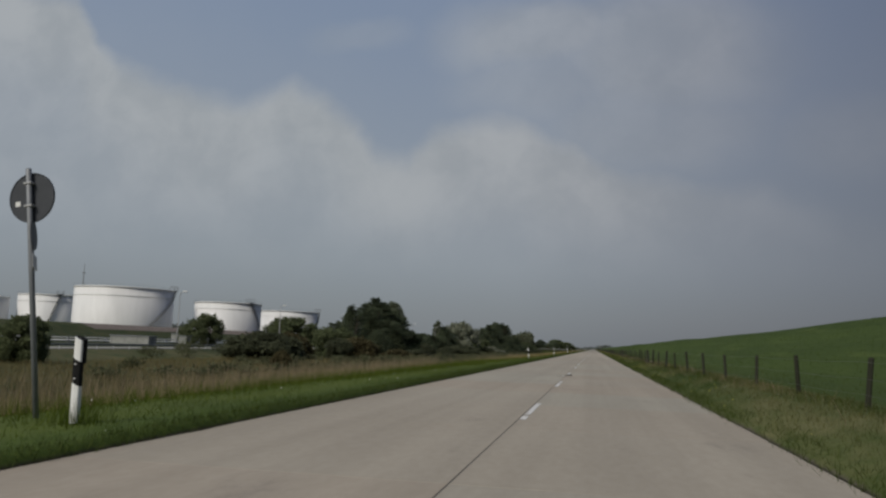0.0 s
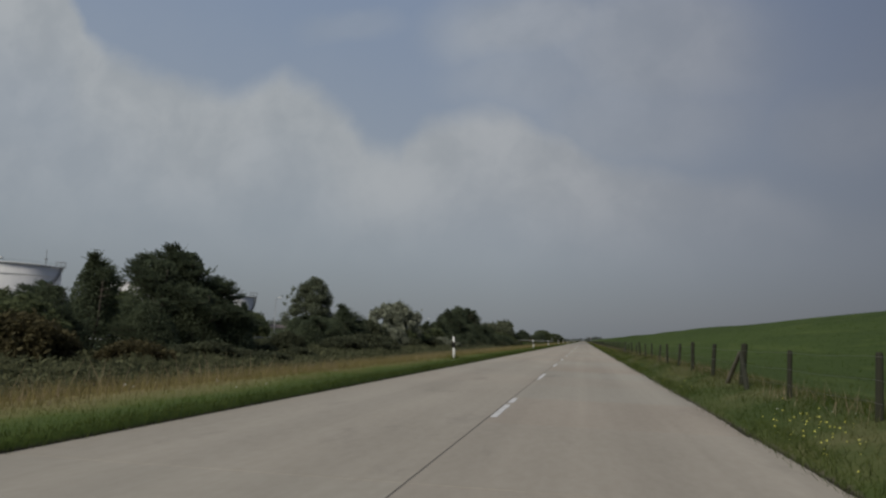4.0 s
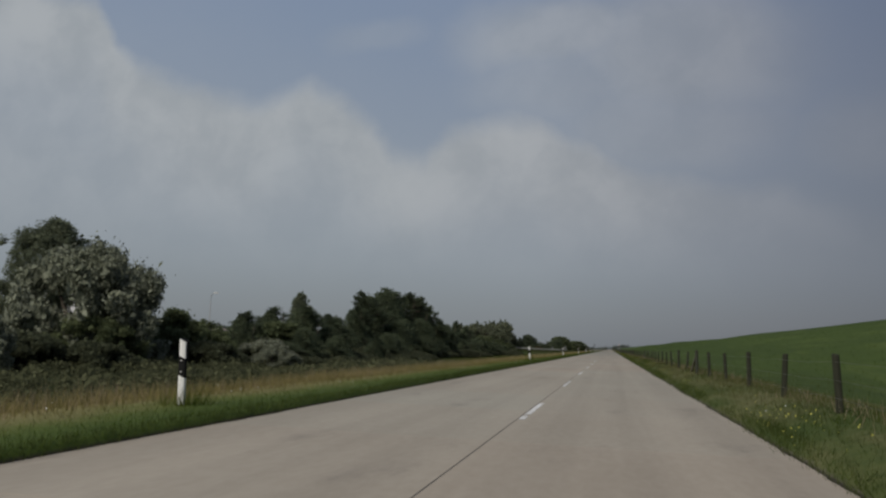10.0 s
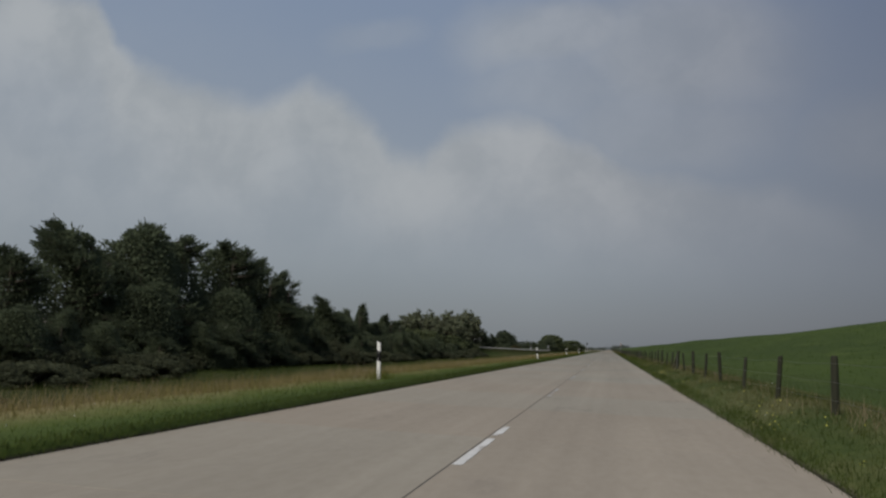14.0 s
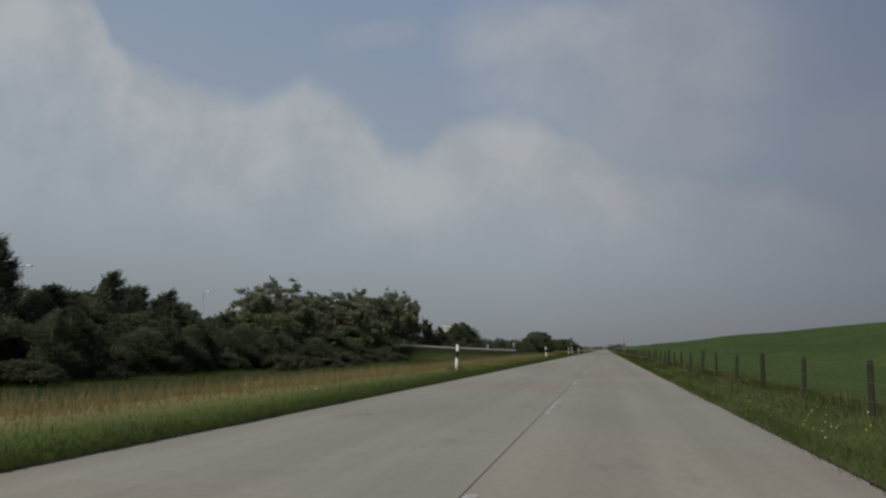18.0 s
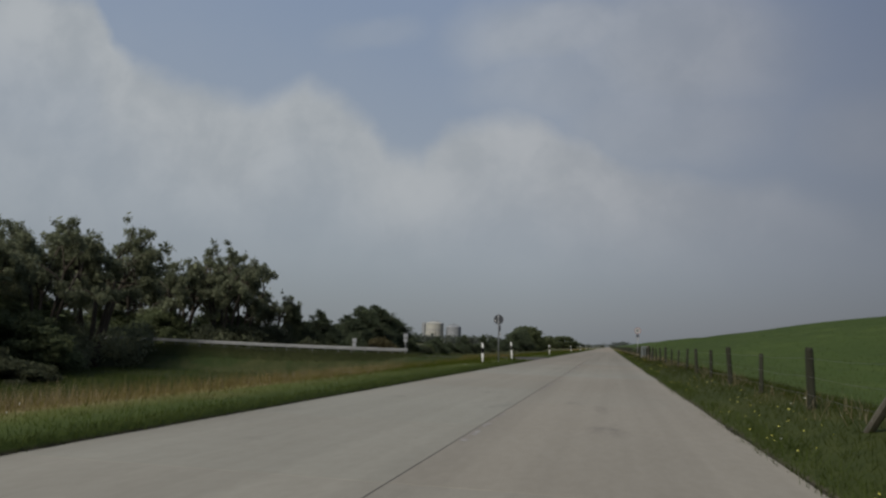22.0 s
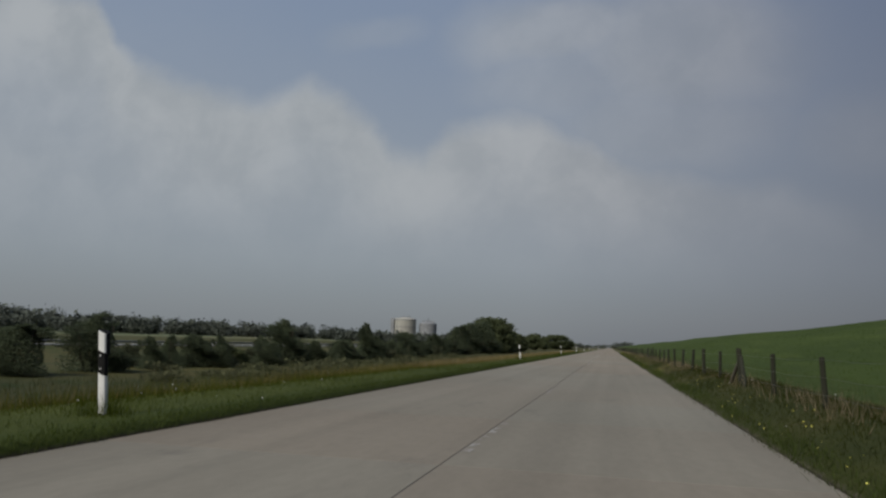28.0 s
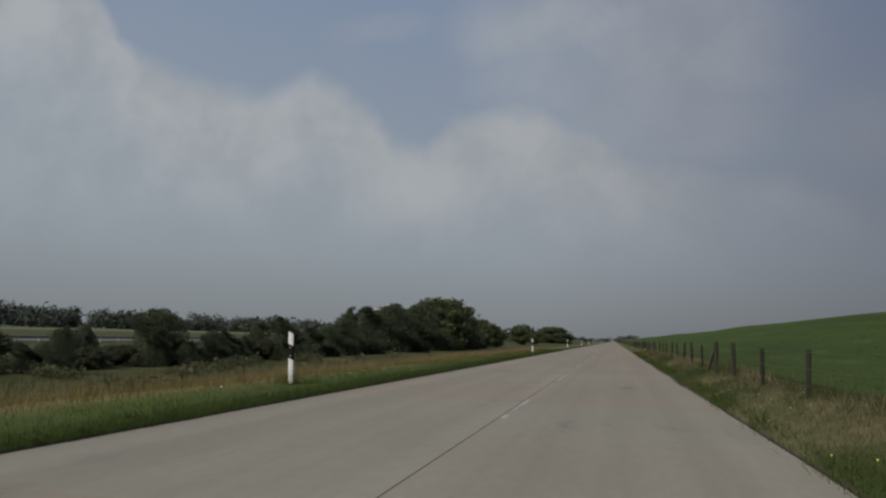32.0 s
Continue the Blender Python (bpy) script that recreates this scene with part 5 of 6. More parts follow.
# kind, across, along, width, height
TREES = [
    ("broad", -60.0, 71.8, 5.8, 5.1), ("brown", -36.0, 85.0, 2.7, 2.1), ("shrub", -52.0, 115.1, 14.9, 4.4), ("shrub", -44.0, 129.6, 6.1, 3.8),
    ("broad", -50.0, 145.0, 10.0, 6.2), ("brown", -44.0, 139.0, 9.0, 4.0), ("brown", -38.0, 146.0, 7.0, 2.2), ("shrub", -37.0, 157.0, 8.0, 2.2), ("brown", -55.0, 133.0, 9.0, 4.4), ("broad", -90.0, 219.8, 18.1, 9.5), ("broad", -122.0, 225.1, 13.3, 10.3),
    # the first clump of conifers
    ("dome", -51.0, 151.5, 9.0, 7.6), ("pine", -52.5, 159.8, 11.5, 11.2), ("dome", -50.0, 168.0, 13.0, 12.2), ("dome", -49.5, 173.0, 14.0, 13.8),
    ("dome", -47.0, 182.6, 9.0, 6.1), ("pine", -51.5, 174.5, 10.0, 11.6), ("dome", -46.8, 176.3, 10.0, 10.2), ("dome", -45.0, 168.5, 12.0, 8.8), ("pine", -48.0, 188.4, 5.5, 7.4), ("dome", -42.0, 171.0, 11.0, 7.0), ("dome", -46.0, 161.0, 10.0, 6.6),
    ("shrub", -42.0, 190.5, 6.0, 3.4), ("broad", -55.0, 192.9, 5.2, 6.3), ("shrub", -50.0, 201.8, 10.9, 2.2),
    # the second clump, the poplar and the pale shrub
    ("pine", -65.0, 212.1, 5.8, 7.5), ("dome", -50.0, 216.5, 12.0, 6.4), ("dome", -49.0, 224.5, 12.0, 6.6), ("pine", -42.5, 217.3, 13.0, 8.6), ("dome", -41.5, 213.0, 10.0, 6.2), ("dome", -43.0, 222.0, 10.0, 6.6), ("dome", -45.0, 207.5, 10.0, 5.8), ("shrub", -36.5, 211.0, 9.0, 3.4), ("shrub", -36.0, 218.0, 9.0, 3.2), ("shrub", -37.5, 204.5, 9.0, 3.0), ("broad", -48.0, 233.8, 9.0, 5.4),
    ("shrub", -48.0, 242.0, 9.0, 5.6), ("shrub", -48.0, 250.0, 10.0, 6.3), ("shrub", -48.0, 257.5, 9.0, 5.4), ("pale", -44.0, 262.5, 6.5, 5.0), ("broad", -46.0, 291.0, 8.0, 6.2), ("broad", -46.5, 298.5, 8.0, 5.4), ("pine", -83.0, 337.0, 4.0, 9.5), ("broad", -75.0, 249.8, 8.9, 6.4), ("shrub", -60.0, 278.3, 13.0, 6.2), ("poplar", -86.5, 320.3, 20.0, 21.2),
    ("shrub", -54.0, 262.0, 9.0, 3.6), ("shrub", -46.0, 270.0, 8.0, 3.2), ("pale", -49.4, 281.8, 14.5, 11.6), ("broad", -46.0, 279.0, 8.0, 5.0),
    ("shrub", -40.0, 289.0, 8.4, 2.8), ("pale", -36.0, 296.8, 5.0, 2.4), ("pale", -40.0, 302.4, 7.2, 3.2),
    # the hedge up to the great dome
    ("pine", -48.0, 311.0, 10.0, 6.8), ("broad", -46.0, 318.0, 9.0, 5.8), ("pine", -49.0, 322.0, 11.0, 8.0), ("dome", -47.0, 329.5, 9.5, 8.7),
    ("dome", -44.0, 334.0, 9.0, 6.2), ("pine", -50.0, 338.0, 11.0, 7.8), ("dome", -48.0, 346.0, 10.0, 8.0), ("pine", -46.0, 352.5, 8.0, 8.2),
    ("poplar", -86.3, 420.3, 8.5, 16.6),
    ("dome", -49.0, 360.5, 10.0, 10.2), ("dome", -49.0, 368.0, 13.0, 13.6), ("dome", -48.0, 378.0, 15.0, 15.4), ("dome", -50.0, 386.0, 15.0, 15.0),
    ("dome", -48.0, 394.5, 15.0, 15.3), ("pine", -47.5, 402.5, 14.0, 14.0), ("pine", -46.0, 406.8, 12.0, 12.8), ("pine", -46.5, 409.8, 9.5, 11.0), ("dome", -55.0, 390.0, 14.0, 12.6),
    ("dome", -43.0, 371.0, 11.0, 8.4), ("dome", -42.0, 386.0, 12.0, 9.0), ("dome", -42.0, 399.0, 11.0, 8.4), ("dome", -43.5, 408.5, 9.0, 8.0), ("shrub", -35.0, 408.2, 4.6, 2.4),
    # smaller pines past the gap
    ("pine", -47.0, 428.3, 14.0, 10.6), ("dome", -45.0, 430.5, 8.0, 7.0), ("dome", -46.5, 435.0, 9.5, 8.4), ("pine", -47.0, 440.2, 9.0, 9.2), ("pine", -46.5, 446.3, 8.0, 10.4),
    ("dome", -46.0, 451.0, 9.0, 7.2), ("dome", -47.0, 455.0, 9.0, 7.4), ("pine", -46.0, 459.3, 9.0, 9.1), ("dome", -47.0, 464.0, 9.5, 7.9), ("pine", -46.0, 469.0, 9.0, 8.0),
    ("dome", -47.0, 475.0, 10.0, 6.7), ("dome", -46.0, 480.0, 9.0, 6.0), ("broad", -46.0, 487.0, 9.0, 7.0), ("broad", -44.0, 492.0, 9.0, 6.6), ("dome", -43.5, 440.0, 10.0, 5.4), ("dome", -43.5, 460.0, 11.0, 5.6),
    # the willows before and behind the side road
    ("willow", -49.0, 505.0, 16.0, 12.6), ("broad", -44.0, 507.0, 11.0, 5.8), ("willow", -53.0, 515.5, 13.0, 11.2), ("broad", -44.0, 520.0, 12.0, 5.8), ("willow", -48.5, 527.0, 17.0, 12.8),
    ("willow", -47.0, 534.0, 10.0, 12.2), ("broad", -45.0, 535.0, 11.0, 5.8), ("willow", -47.5, 542.5, 11.0, 13.4), ("willow", -48.0, 550.0, 14.0, 15.4), ("broad", -54.0, 528.0, 16.0, 7.0), ("broad", -55.0, 545.0, 16.0, 7.4), ("broad", -56.0, 552.0, 8.0, 6.4), ("broad", -55.0, 572.0, 9.0, 6.6), ("broad", -56.0, 590.0, 13.0, 6.6),
    ("willow", -63.0, 578.0, 13.0, 13.6), ("willow", -70.0, 581.0, 13.0, 13.0), ("broad", -66.0, 578.0, 12.0, 6.0), ("willow", -54.0, 575.5, 12.0, 13.8), ("willow", -50.0, 579.0, 12.5, 16.2), ("willow", -52.0, 588.0, 12.0, 15.4), ("willow", -49.0, 593.0, 8.0, 10.8), ("shrub", -50.0, 580.0, 13.0, 4.6), ("shrub", -49.0, 589.0, 10.0, 4.6),
    # the conifers past the junction
    ("pine", -46.0, 594.0, 7.0, 8.6), ("dome", -45.0, 597.5, 9.0, 6.2), ("pine", -44.0, 600.3, 8.0, 7.8), ("dome", -44.0, 603.5, 8.0, 5.8), ("dome", -43.0, 606.0, 8.5, 6.4), ("dome", -43.0, 611.5, 9.0, 7.6), ("dome", -42.0, 617.5, 11.0, 9.5),
    ("dome", -42.0, 624.0, 11.0, 10.0), ("pine", -42.5, 631.0, 10.5, 9.2), ("dome", -43.0, 638.0, 10.0, 8.3), ("dome", -42.5, 645.0, 9.0, 5.4), ("brown", -36.0, 605.6, 6.6, 3.6), ("dome", -39.0, 619.0, 9.0, 4.8),
    # scattered shrubs on the open ground
    ("broad", -40.0, 658.0, 2.6, 2.9), ("dome", -42.0, 667.2, 7.5, 3.8), ("pine", -42.0, 676.0, 8.5, 4.9), ("pine", -42.0, 692.5, 8.0, 3.4), ("broad", -42.0, 699.0, 4.0, 2.4),
    ("pine", -41.0, 706.5, 5.0, 3.2), ("pine", -42.0, 714.8, 9.0, 5.8), ("pine", -42.0, 737.0, 9.0, 3.3), ("pine", -42.0, 750.0, 7.0, 6.4), ("pine", -42.0, 756.5, 6.0, 4.2),
    ("pine", -42.0, 767.0, 5.5, 3.7), ("dome", -42.0, 777.5, 9.0, 5.4), ("pine", -42.0, 790.0, 6.0, 3.5), ("pine", -42.0, 798.0, 6.0, 4.6), ("pine", -42.0, 806.0, 8.5, 5.4),
    ("dome", -42.0, 815.0, 7.0, 4.2), ("pine", -42.0, 826.0, 9.0, 5.3), ("pine", -43.0, 834.0, 8.0, 7.9), ("dome", -43.0, 842.5, 10.0, 8.4), ("dome", -44.0, 863.0, 15.0, 10.0),
    ("dome", -44.0, 886.0, 18.0, 11.4), ("broad", -44.0, 907.0, 20.0, 13.4), ("broad", -45.0, 924.0, 19.0, 13.4), ("dome", -44.0, 945.0, 14.0, 8.6), ("broad", -44.0, 976.8, 13.1, 9.6),
    ("broad", -48.0, 1132.1, 16.8, 11.3), ("broad", -50.0, 1363.3, 33.2, 14.0),
]
first, cycle = {}, {}
spin = random.Random(3)
for kind, x, y, w, h in TREES:
    num, name, label, cat = KINDS[kind]
    i = cycle[kind] = (cycle.get(kind, -1) + 1) % num
    m = Matrix.Translation((x, y, float(height(x, y)) - 0.05)) @ pose(0, 0, 0, 0, 0, spin.uniform(0, 360)) @ Matrix.Diagonal((w, w, h / ASPECT[kind], 1))
    if (kind, i) not in first:
        t = thing(name, label, cat, "trees of the roadside hedge")
        trunk, branches, crown = tree_kind(kind, 100 + 10 * i + len(kind))
        for stem in trunk if isinstance(trunk, list) else [trunk]:
            part("trunk", stem, None, t)
        if branches:
            tagged(part("branchwork", branches, None, t), kind="stuff")
        part("crown", crown, None, t)
        t.matrix_basis = m
        first[kind, i] = t
    else:
        o = copy_thing(first[kind, i], Matrix.Identity(4))
        o.matrix_basis = m

# undergrowth between the trees, and the far woods
r = np.random.default_rng(8)


def foliage_mass(name, spots, n_each, size, mat, label):
    """Many leaf sprays over low mounds (x, y, half width, height)."""
    VV, FF, b0 = [], [], 0
    for i, (x, y, hw, h) in enumerate(spots):
        z0 = float(height(x, y))
        lumps = [(r.uniform(-0.6, 0.6) * hw, r.uniform(-0.6, 0.6) * hw, h * r.uniform(0.2, 0.72), hw * r.uniform(0.3, 0.55), h * r.uniform(0.22, 0.4)) for k in range(7)]
        V, F = leaf_cloud(1000 + i, lumps, n_each, size)
        VV.append(V + np.array([x, y, z0]))
        FF.append(F + b0)
        b0 += len(V)
    ob = new(name, arrays(name, np.concatenate(VV), np.concatenate(FF), [M[mat]]))
    return tagged(ob, label, "undergrowth", kind="stuff")


THICKET = []
for y in np.arange(240, 470, 7.0):
    THICKET.append((-47 + r.uniform(-5, 6), y + r.uniform(-2, 2), r.uniform(6, 9), r.uniform(2.2, 3.8)))
for y in np.arange(424, 534, 6.0):
    THICKET.append((-46 + r.uniform(-4, 5), y + r.uniform(-2, 2), r.uniform(6, 9), r.uniform(3.0, 4.6)))
for y in np.arange(583, 650, 6.0):
    THICKET.append((-42 + r.uniform(-3, 3), y + r.uniform(-2, 2), r.uniform(5, 7), r.uniform(2.0, 3.4)))
for y in np.arange(684, 780, 9.0):
    THICKET.append((-43 + r.uniform(-4, 4), y + r.uniform(-2, 2), r.uniform(3.5, 6.5), r.uniform(1.2, 2.4)))
for y in np.arange(780, 960, 10.0):
    THICKET.append((-43 + r.uniform(-4, 4), y + r.uniform(-3, 3), r.uniform(3.5, 6.5), r.uniform(1.6, 3.0)))
for y in np.arange(300, 530, 1.9):
    x = r.uniform(-45, -34)
    THICKET.append((x, y + r.uniform(-1.5, 1.5), r.uniform(4.5, 7), r.uniform(1.0, 1.5) * float(np.interp(x, [-44, -34], [2.3, 1.0]))))
YOUNG = [(r.uniform(-42.5, -36.5), y + r.uniform(-1, 1), r.uniform(5, 7.5), r.uniform(3.2, 5.4)) for y in list(np.arange(306, 410, 3.1)) + list(np.arange(426, 496, 2.6)) + list(np.arange(594, 642, 3.2))]
YOUNG += [(r.uniform(-45, -38), y + r.uniform(-2, 2), r.uniform(3, 5), r.uniform(2.0, 3.6)) for y in np.arange(686, 800, 4.2)]
YOUNG += [(r.uniform(-51, -47), y + r.uniform(-1, 1), r.uniform(7, 9), r.uniform(6.8, 8.2)) for y in np.arange(430, 484, 4.6)]
for y in np.arange(150, 178, 5.0):
    THICKET.append((r.uniform(-40, -29), y + r.uniform(-1.5, 1.5), r.uniform(4, 6), r.uniform(1.2, 2.2)))
bush = [first["shrub", q] for q in range(3)]
THICKET = [p for p in THICKET if not (412 < p[1] < 423.5 or 184 < p[1] < 216) or p[0] > -30]
for q, (x, y, w, h) in enumerate(THICKET):
    o = copy_thing(bush[q % 3], Matrix.Identity(4))
    o.matrix_basis = Matrix.Translation((x, y, float(height(x, y)) - 0.1)) @ pose(0, 0, 0, 0, 0, float(r.uniform(0, 360))) @ Matrix.Diagonal((w, w, h / ASPECT["shrub"], 1))
for q, (x, y, w, h) in enumerate(YOUNG):
    kind = "dome" if q % 3 == 0 else "pine"
    o = copy_thing(first[kind, q % 4], Matrix.Identity(4))
    o.matrix_basis = Matrix.Translation((x, y, float(height(x, y)) - 0.1)) @ pose(0, 0, 0, 0, 0, float(r.uniform(0, 360))) @ Matrix.Diagonal((w, w, h / ASPECT[kind], 1))
BRUSH = [(-33 + r.uniform(-11, 11), y + r.uniform(-3, 3), r.uniform(1.4, 3.0), r.uniform(0.7, 1.5)) for y in np.arange(120, 330, 0.55)]
BRUSH += [(-34 + r.uniform(-9, 10), y + r.uniform(-3, 3), r.uniform(1.4, 3.0), r.uniform(0.4, 0.9)) for y in np.arange(672, 830, 2.4)]
BRUSH += [(-60 + r.uniform(-9, 9), y + r.uniform(-3, 3), r.uniform(1.5, 3.0), r.uniform(1.2, 2.4)) for y in np.arange(100, 470, 6.0)]
BRUSH += [(-34 + r.uniform(-12, 10), y + r.uniform(-3, 3), r.uniform(1.0, 2.4), r.uniform(0.7, 1.4)) for y in np.arange(52, 120, 2.0)]
foliage_mass("brush", BRUSH, 640, 0.072, "leaf_brush", "loose green brushwood on the rough ground")
FAR = []
for k in range(150):
    s = k / 149
    FAR.append((-400 + 150 * s + r.uniform(-25, 25), 700 + 1500 * s ** 1.2 + r.uniform(-15, 15), r.uniform(10, 17), r.uniform(9.5, 14) + (4 if r.random() < 0.12 else 0)))
for k in range(40):
    FAR.append((-330 + r.uniform(-40, 40), 560 + 16 * k + r.uniform(-8, 8), r.uniform(9, 14), r.uniform(9, 13)))
for k in range(70):
    FAR.append((-60 + r.uniform(-50, 20) - 2 * k, 1180 + 26 * k, r.uniform(6, 12), r.uniform(6, 11)))
for k in range(30):
    FAR.append((-260 + 20 * k, 2600 + r.uniform(-60, 60), r.uniform(18, 26), r.uniform(8, 12)))
for k in range(12):
    FAR.append((-235 + 9 * k + r.uniform(-3, 3), 1255 + r.uniform(-15, 15), r.uniform(7, 10), r.uniform(6.5, 9)))
foliage_mass("far_woods", FAR, 1300, 0.58, "leaf_far", "belt of far woods with haze put into its leaf colour")

# ---------------------------------------------------------------- grass
g = np.random.default_rng(21)


def blades(name, x, y, h, w, lean, mat, label, cat="grass", dz=0.0):
    n = len(x)
    z = height(x, y) - 0.02 + dz
    a = g.random(n) * math.tau
    ca, sa = np.cos(a) * w / 2, np.sin(a) * w / 2
    b = g.random(n) * math.tau
    l = lean * h * g.random(n)
    base = np.stack([x, y, z], 1)
    A = base + np.stack([ca, sa, np.zeros(n)], 1)
    B = base - np.stack([ca, sa, np.zeros(n)], 1)
    E = base + np.stack([np.cos(b) * l, np.sin(b) * l, h], 1)
    V = np.stack([A, B, E], 1).reshape(-1, 3)
    F = np.arange(3 * n).reshape(n, 3)
    ob = new(name, arrays(name, V, F, [M[mat]]))
    return tagged(ob, label, cat, kind="stuff")


def off_side_road(x, y):
    cy = np.interp(x, SX, SY)
    hw = np.interp(x, SX, np.array([s[2] for s in SIDE])[::-1])
    return (x > -4.0) | (np.abs(y - cy) > hw + 0.4)


def scatter(n, x0, x1, y0=-12.0, y1=800.0, power=1.0, clump=0.0):
    y = g.uniform(y0, y1, n)
    x = x0 + (x1 - x0) * g.random(n) ** power
    if clump:
        keep = (wave(x * 2.1, y * 0.9) + 0.6 * wave(x * 5.0 + 3, y * 2.7)) > g.normal(0, 0.6, n) + clump
        x, y = x[keep], y[keep]
    keep = off_side_road(x, y)
    return x[keep], y[keep]


x, y = scatter(500000, -5.13, -9.8, power=1.25)
blades("verge_grass", x, y, g.uniform(0.04, 0.12, len(x)), 0.009, 1.3, "blade", "short green grass on the verge")
x, y = scatter(170000, -5.10, -5.36)
blades("edge_grass", x, y, g.uniform(0.06, 0.16, len(x)), 0.010, 0.9, "weed", "green grass hanging over the concrete edge")
x, y = scatter(360000, -6.6, -11.5, power=0.8)
blades("tall_grass", x, y, g.uniform(0.18, 0.46, len(x)) * np.interp(x, [-8.2, -6.6], [1.0, 0.35]), 0.010, 0.8, "blade", "tall yellowing grass at the verge's outer edge")
x, y = scatter(110000, -6.9, -10.0, power=0.7, clump=-0.2)
keep = ((y < 520) | (y > 655)) & ((y > 62) | (x < -9.2))
x, y = x[keep], y[keep]
blades("dry_stalks", x, y, g.uniform(0.24, 0.54, len(x)) * np.interp(x, [-8.2, -6.8], [1.0, 0.45]), 0.007, 0.8, "straw", "dry seeding stalks over the verge grass")
tx, ty = [], []
for yy, lean, xx in POSTS[:16]:
    tx.append(xx + g.normal(0, 0.22, 260))
    ty.append(yy + g.normal(0, 0.22, 260))
tx, ty = np.concatenate(tx), np.concatenate(ty)
blades("post_tufts", tx, ty, g.uniform(0.10, 0.42, len(tx)), 0.010, 0.7, "blade", "unmown grass tufts round the delineator posts")
x, y = scatter(190000, 2.42, 2.85, clump=-0.1)
blades("edge_weeds", x, y, g.uniform(0.05, 0.20, len(x)), 0.013, 1.2, "weed", "low weeds creeping over the concrete edge")
x, y = scatter(420000, 2.46, 4.8)
blades("verge_grass", x, y, g.uniform(0.04, 0.13, len(x)) * np.interp(x, [2.4, 3.6], [0.7, 1.5]), 0.010, 1.3, "blade", "green grass between the road and the fence")
x, y = scatter(60000, 4.4, 9.0)
blades("pasture_grass", x, y, g.uniform(0.05, 0.16, len(x)), 0.014, 0.9, "weed", "green pasture grass behind the fence")
x, y = scatter(26000, 3.4, 4.3, clump=0.5)
blades("dry_grass", x, y, g.uniform(0.14, 0.40, len(x)), 0.008, 0.7, "straw", "dry grass stalks along the fence")
x, y = scatter(70000, 9.0, 35.5)
blades("dike_grass", x, y, g.uniform(0.05, 0.17, len(x)), 0.03, 0.9, "dike_blade", "tussocks of grass on the dike's slope")
x, y = scatter(4000, 3.4, 4.4, 535.0, 640.0, clump=0.3)
blades("tall_dry_grass", x, y, g.uniform(0.22, 0.50, len(x)), 0.006, 0.6, "straw", "tall bleached grass along the fence by the cabinet")
x, y = scatter(9000, 2.9, 4.3, 655.0, 800.0, clump=0.6)
blades("bleached_tufts", x, y, g.uniform(0.14, 0.42, len(x)), 0.009, 0.8, "straw", "bleached grass tufts between the road and the fence")
x, y = scatter(70000, -12.0, -58.0, 2.0, 128.0, power=1.3)
blades("meadow_grass", x, y, g.uniform(0.35, 0.85, len(x)), 0.03, 0.7, "rough_blade", "tall dry brownish meadow grass beyond the verge")
x, y = scatter(16000, -9.5, -40.0, 2.0, 110.0, power=1.6, clump=0.2)
blades("meadow_stalks", x, y, g.uniform(0.5, 1.0, len(x)), 0.022, 0.6, "straw", "pale seeding stalks in the dry meadow")
x, y = scatter(14000, -9.6, -13.0, -5.0, 48.0)
blades("tall_dry_grass", x, y, g.uniform(0.5, 1.05, len(x)), 0.012, 0.4, "straw", "tall brownish dry grass behind the verge")
x = g.uniform(-66, -17, 30000)
y = np.interp(x, [p[0] for p in RAIL[::-1]], [p[1] for p in RAIL[::-1]]) - 0.25 - 2.2 * g.random(len(x)) ** 1.5
blades("bank_weeds", x, y, g.uniform(0.20, 0.62, len(x)), 0.016, 0.6, "rank_blade", "tall weeds before the guard rail")
x, y = scatter(110000, -10.0, -46.0, 505.0, 578.0)
blades("bank_grass", x, y, g.uniform(0.12, 0.38, len(x)), 0.02, 0.8, "weed", "rough green grass on the side road's bank")
x, y = scatter(120000, -11.0, -36.0)
keep = (y < 300) | (y > 578)
blades("ditch_grass", x[keep], y[keep], g.uniform(0.3, 0.8, keep.sum()), 0.025, 0.7, "rank_blade", "rough olive grass in the ditch")
x, y = scatter(130000, -13.0, -38.0, 290.0, 540.0)
blades("ditch_weeds", x, y, g.uniform(0.2, 0.55, len(x)), 0.03, 0.7, "weed", "rank green weeds in the ditch below the trees")


def petals(name, x, y, hmin, hmax, size, mat, label):
    n = len(x)
    z = height(x, y) + g.uniform(hmin, hmax, n)
    P = np.stack([x, y, z], 1)
    V, F = [], []
    u, v = g.normal(size=(n, 3)), g.normal(size=(n, 3))
    u /= np.linalg.norm(u, axis=1)[:, None]
    v = np.cross(u, v)
    v /= np.linalg.norm(v, axis=1)[:, None]
    V = np.stack([P + u * size, P + v * size, P - u * size, P - v * size], 1).reshape(-1, 3)
    F = np.arange(4 * n).reshape(n, 4)
    ob = new(name, arrays(name, V, F, [M[mat]]))
    return tagged(ob, label, "flowers", kind="stuff")


x, y = scatter(22000, 2.55, 3.3, clump=0.75)
petals("yellow_flowers", x, y, 0.08, 0.22, 0.012, "flower", "small yellow flowers at the road's edge")
x, y = scatter(1500, 2.6, 4.0, clump=0.5)
petals("white_flowers", x, y, 0.12, 0.24, 0.011, "white_flower", "small white flowers in the verge")
x, y = scatter(600, -5.2, -8.5)
petals("white_flowers", x, y, 0.10, 0.20, 0.013, "white_flower", "scattered white flowers in the verge grass")

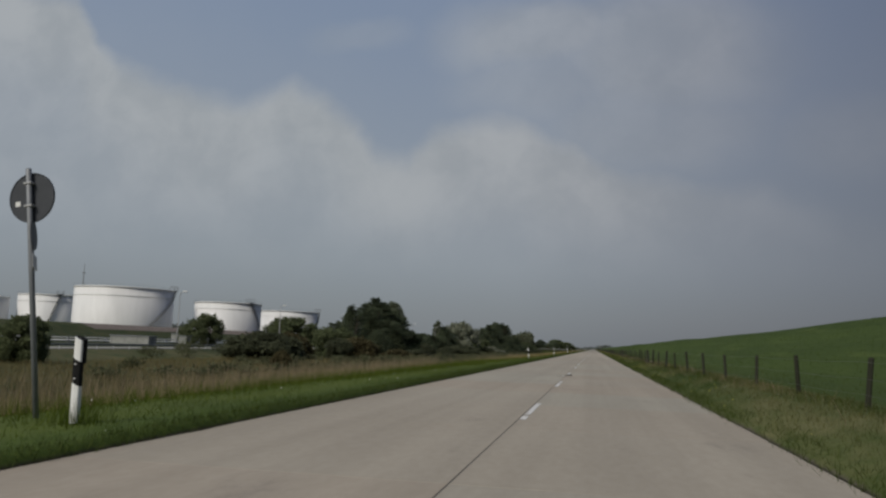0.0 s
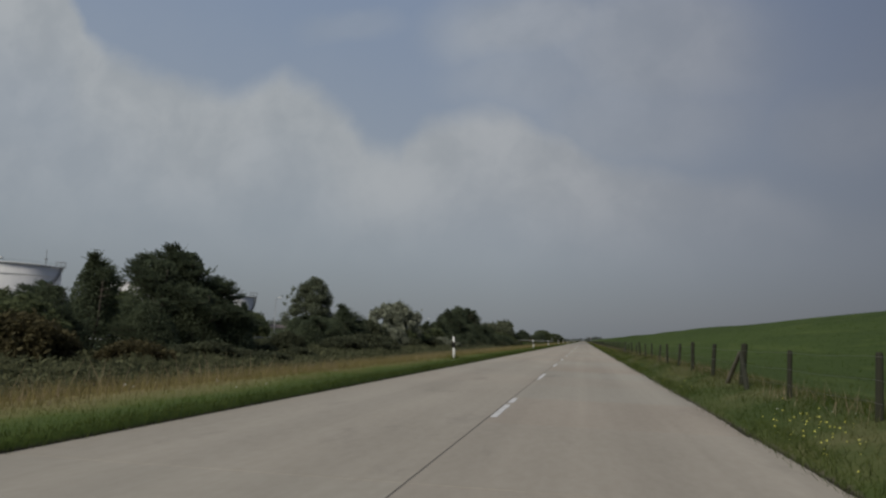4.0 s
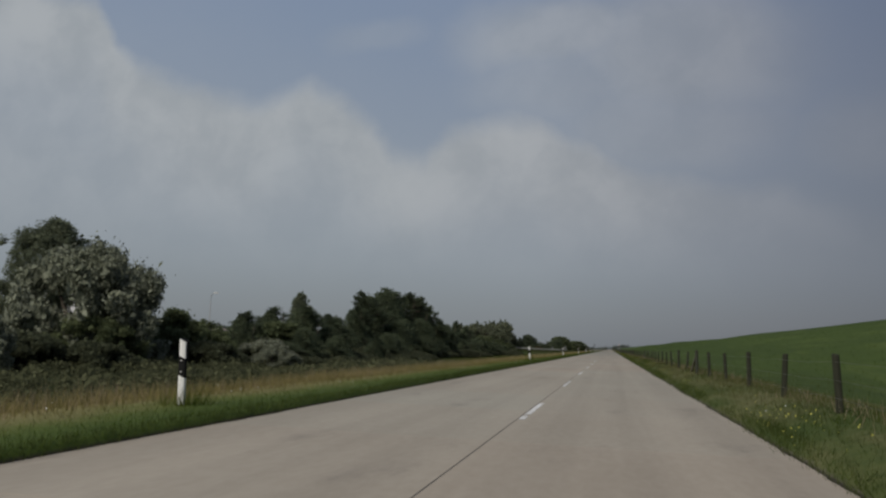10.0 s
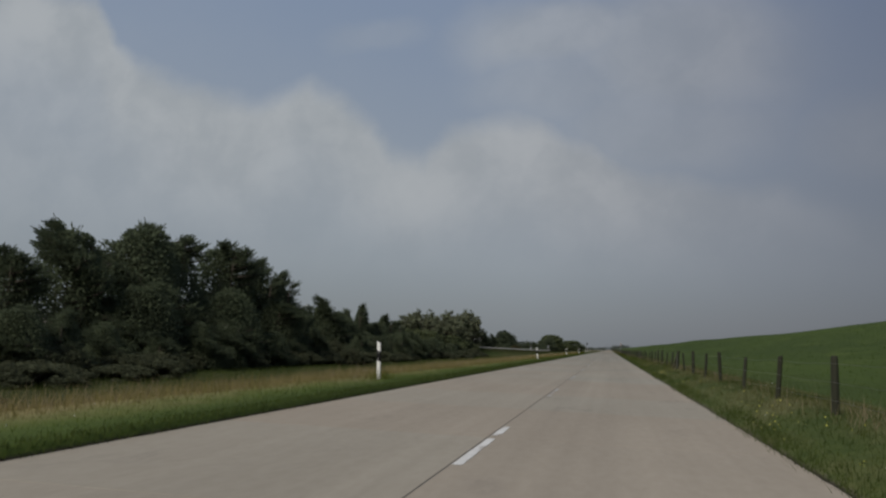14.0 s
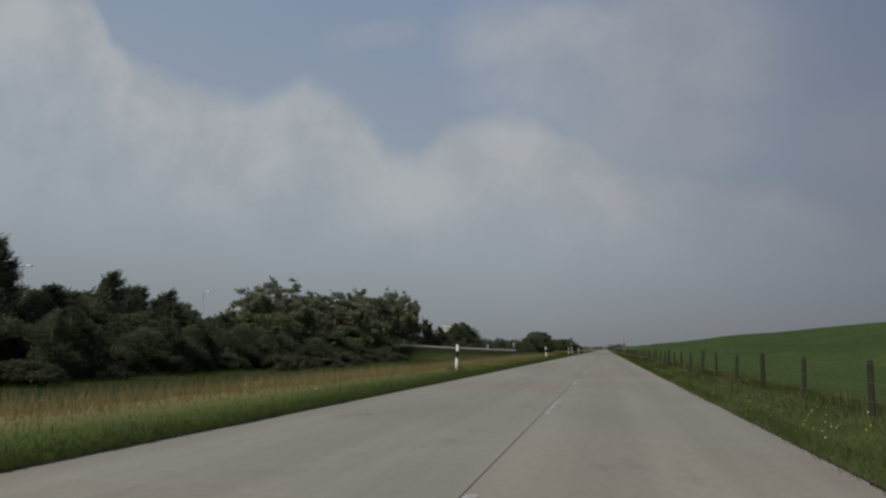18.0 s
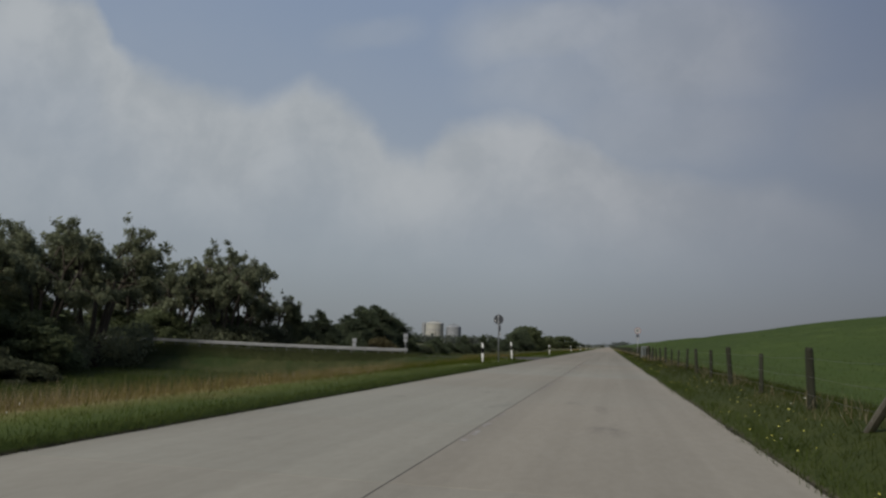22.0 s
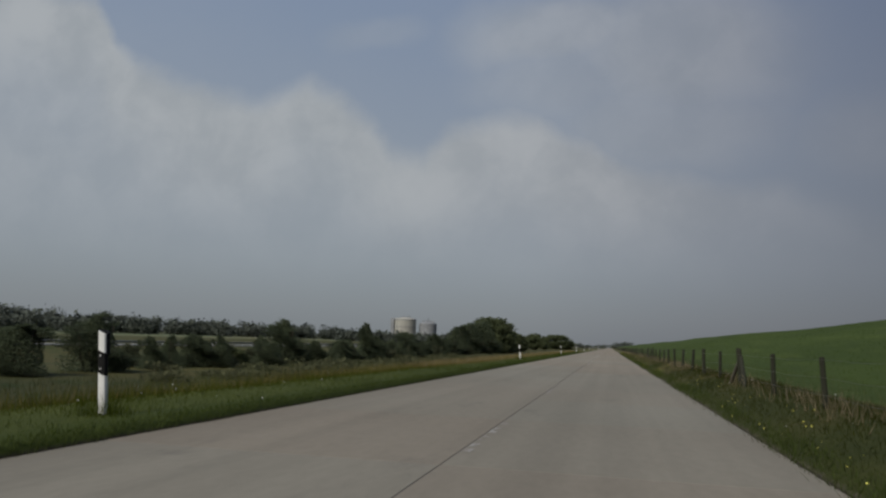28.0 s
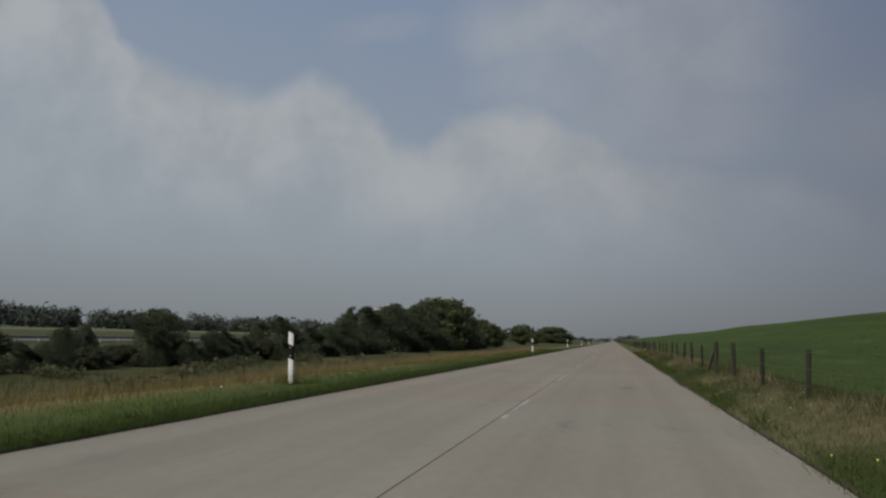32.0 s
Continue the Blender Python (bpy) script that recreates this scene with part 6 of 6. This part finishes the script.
# soil and turf that creep over the concrete edges, with broken bites
def creeping_edge(name, x_edge, side, reach, bite, seed, label):
    rnd = random.Random(seed)
    bm = bmesh.new()
    off, rows, y, hole = 0.0, [], -20.0, 0
    while y < 780:
        off = 0.8 * off + rnd.uniform(-1.0, 1.0) * reach
        if hole == 0 and rnd.random() < 0.012:
            hole = rnd.randint(3, 7)
        extra = bite * rnd.uniform(0.5, 1.0) if hole else 0.0
        hole = max(0, hole - 1)
        inner = x_edge - side * (max(0.0, 0.4 * reach + off) + extra - 0.02)
        rows.append((bm.verts.new((x_edge + side * 0.05, y, 0.008)), bm.verts.new((inner, y + rnd.uniform(-0.08, 0.08), 0.003))))
        y += rnd.uniform(0.22, 0.40)
    for a, b in zip(rows, rows[1:]):
        bm.faces.new((a[0], b[0], b[1], a[1]))
    bmesh.ops.solidify(bm, geom=bm.faces[:], thickness=-0.02)
    return tagged(part(name, bm, M["edge_soil"]), label, "soil", kind="stuff")


creeping_edge("edge_soil", ROAD_R, 1, 0.030, 0.10, 5, "dark crumbly soil over the broken concrete edge")
creeping_edge("edge_soil", ROAD_L, -1, 0.035, 0.05, 6, "dark turf soil along the concrete edge")

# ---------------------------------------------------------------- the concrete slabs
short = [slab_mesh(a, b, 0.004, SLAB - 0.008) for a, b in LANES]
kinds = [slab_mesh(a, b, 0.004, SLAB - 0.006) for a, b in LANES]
k = 0
while Y0 + k * SLAB < Y1:
    for lane in range(2):
        s = part("slab", (short if (k + 2 * lane) % 4 == 0 else kinds)[lane], None, road)
        s.location = (0, Y0 + k * SLAB, 0)
    k += 1
for a, b in LANES:
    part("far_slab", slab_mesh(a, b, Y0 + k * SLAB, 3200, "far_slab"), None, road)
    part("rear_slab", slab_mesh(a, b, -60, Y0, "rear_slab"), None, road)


def seal_mesh(seed, x0, x1, width):
    """An uneven strip of filler across one lane."""
    rnd = random.Random(seed)
    bm = bmesh.new()
    n, rows, off = 40, [], 0.0
    for i in range(n + 1):
        off = 0.8 * off + rnd.uniform(-0.012, 0.012)
        w = width * rnd.uniform(0.45, 1.25)
        x = x0 + 0.02 + (x1 - x0 - 0.04) * i / n
        rows.append((bm.verts.new((x, off - w / 2, 0.003)), bm.verts.new((x, off + w / 2, 0.003))))
    for a, b in zip(rows, rows[1:]):
        bm.faces.new((a[0], b[0], b[1], a[1]))
    return from_bm("joint_seal", bm, M["joint_seal"])


wide = [[seal_mesh(50 + 7 * v + i, a, b, 0.036) for v in range(3)] for i, (a, b) in enumerate(LANES)]
for q, (y, lane) in enumerate([(646.95, 0), (646.95, 1), (671.95, 0), (671.95, 1), (676.95, 1), (696.95, 0), (696.95, 1), (701.95, 0), (736.95, 0), (736.95, 1)]):
    s = part("joint_seal", wide[lane][q % 3], None, road)
    s.location = (0, y, 0)

# short cracks in the slabs
rnd = random.Random(17)
for q in range(22):
    lane = q % 2
    a, b = LANES[lane]
    x0 = rnd.uniform(a + 0.3, b - 1.6)
    c = part("crack", seal_mesh(200 + q, x0, x0 + rnd.uniform(0.5, 1.3), 0.014), None, road)
    c.location = (0, 20 + 31 * q + rnd.uniform(-8, 8), 0.0005)
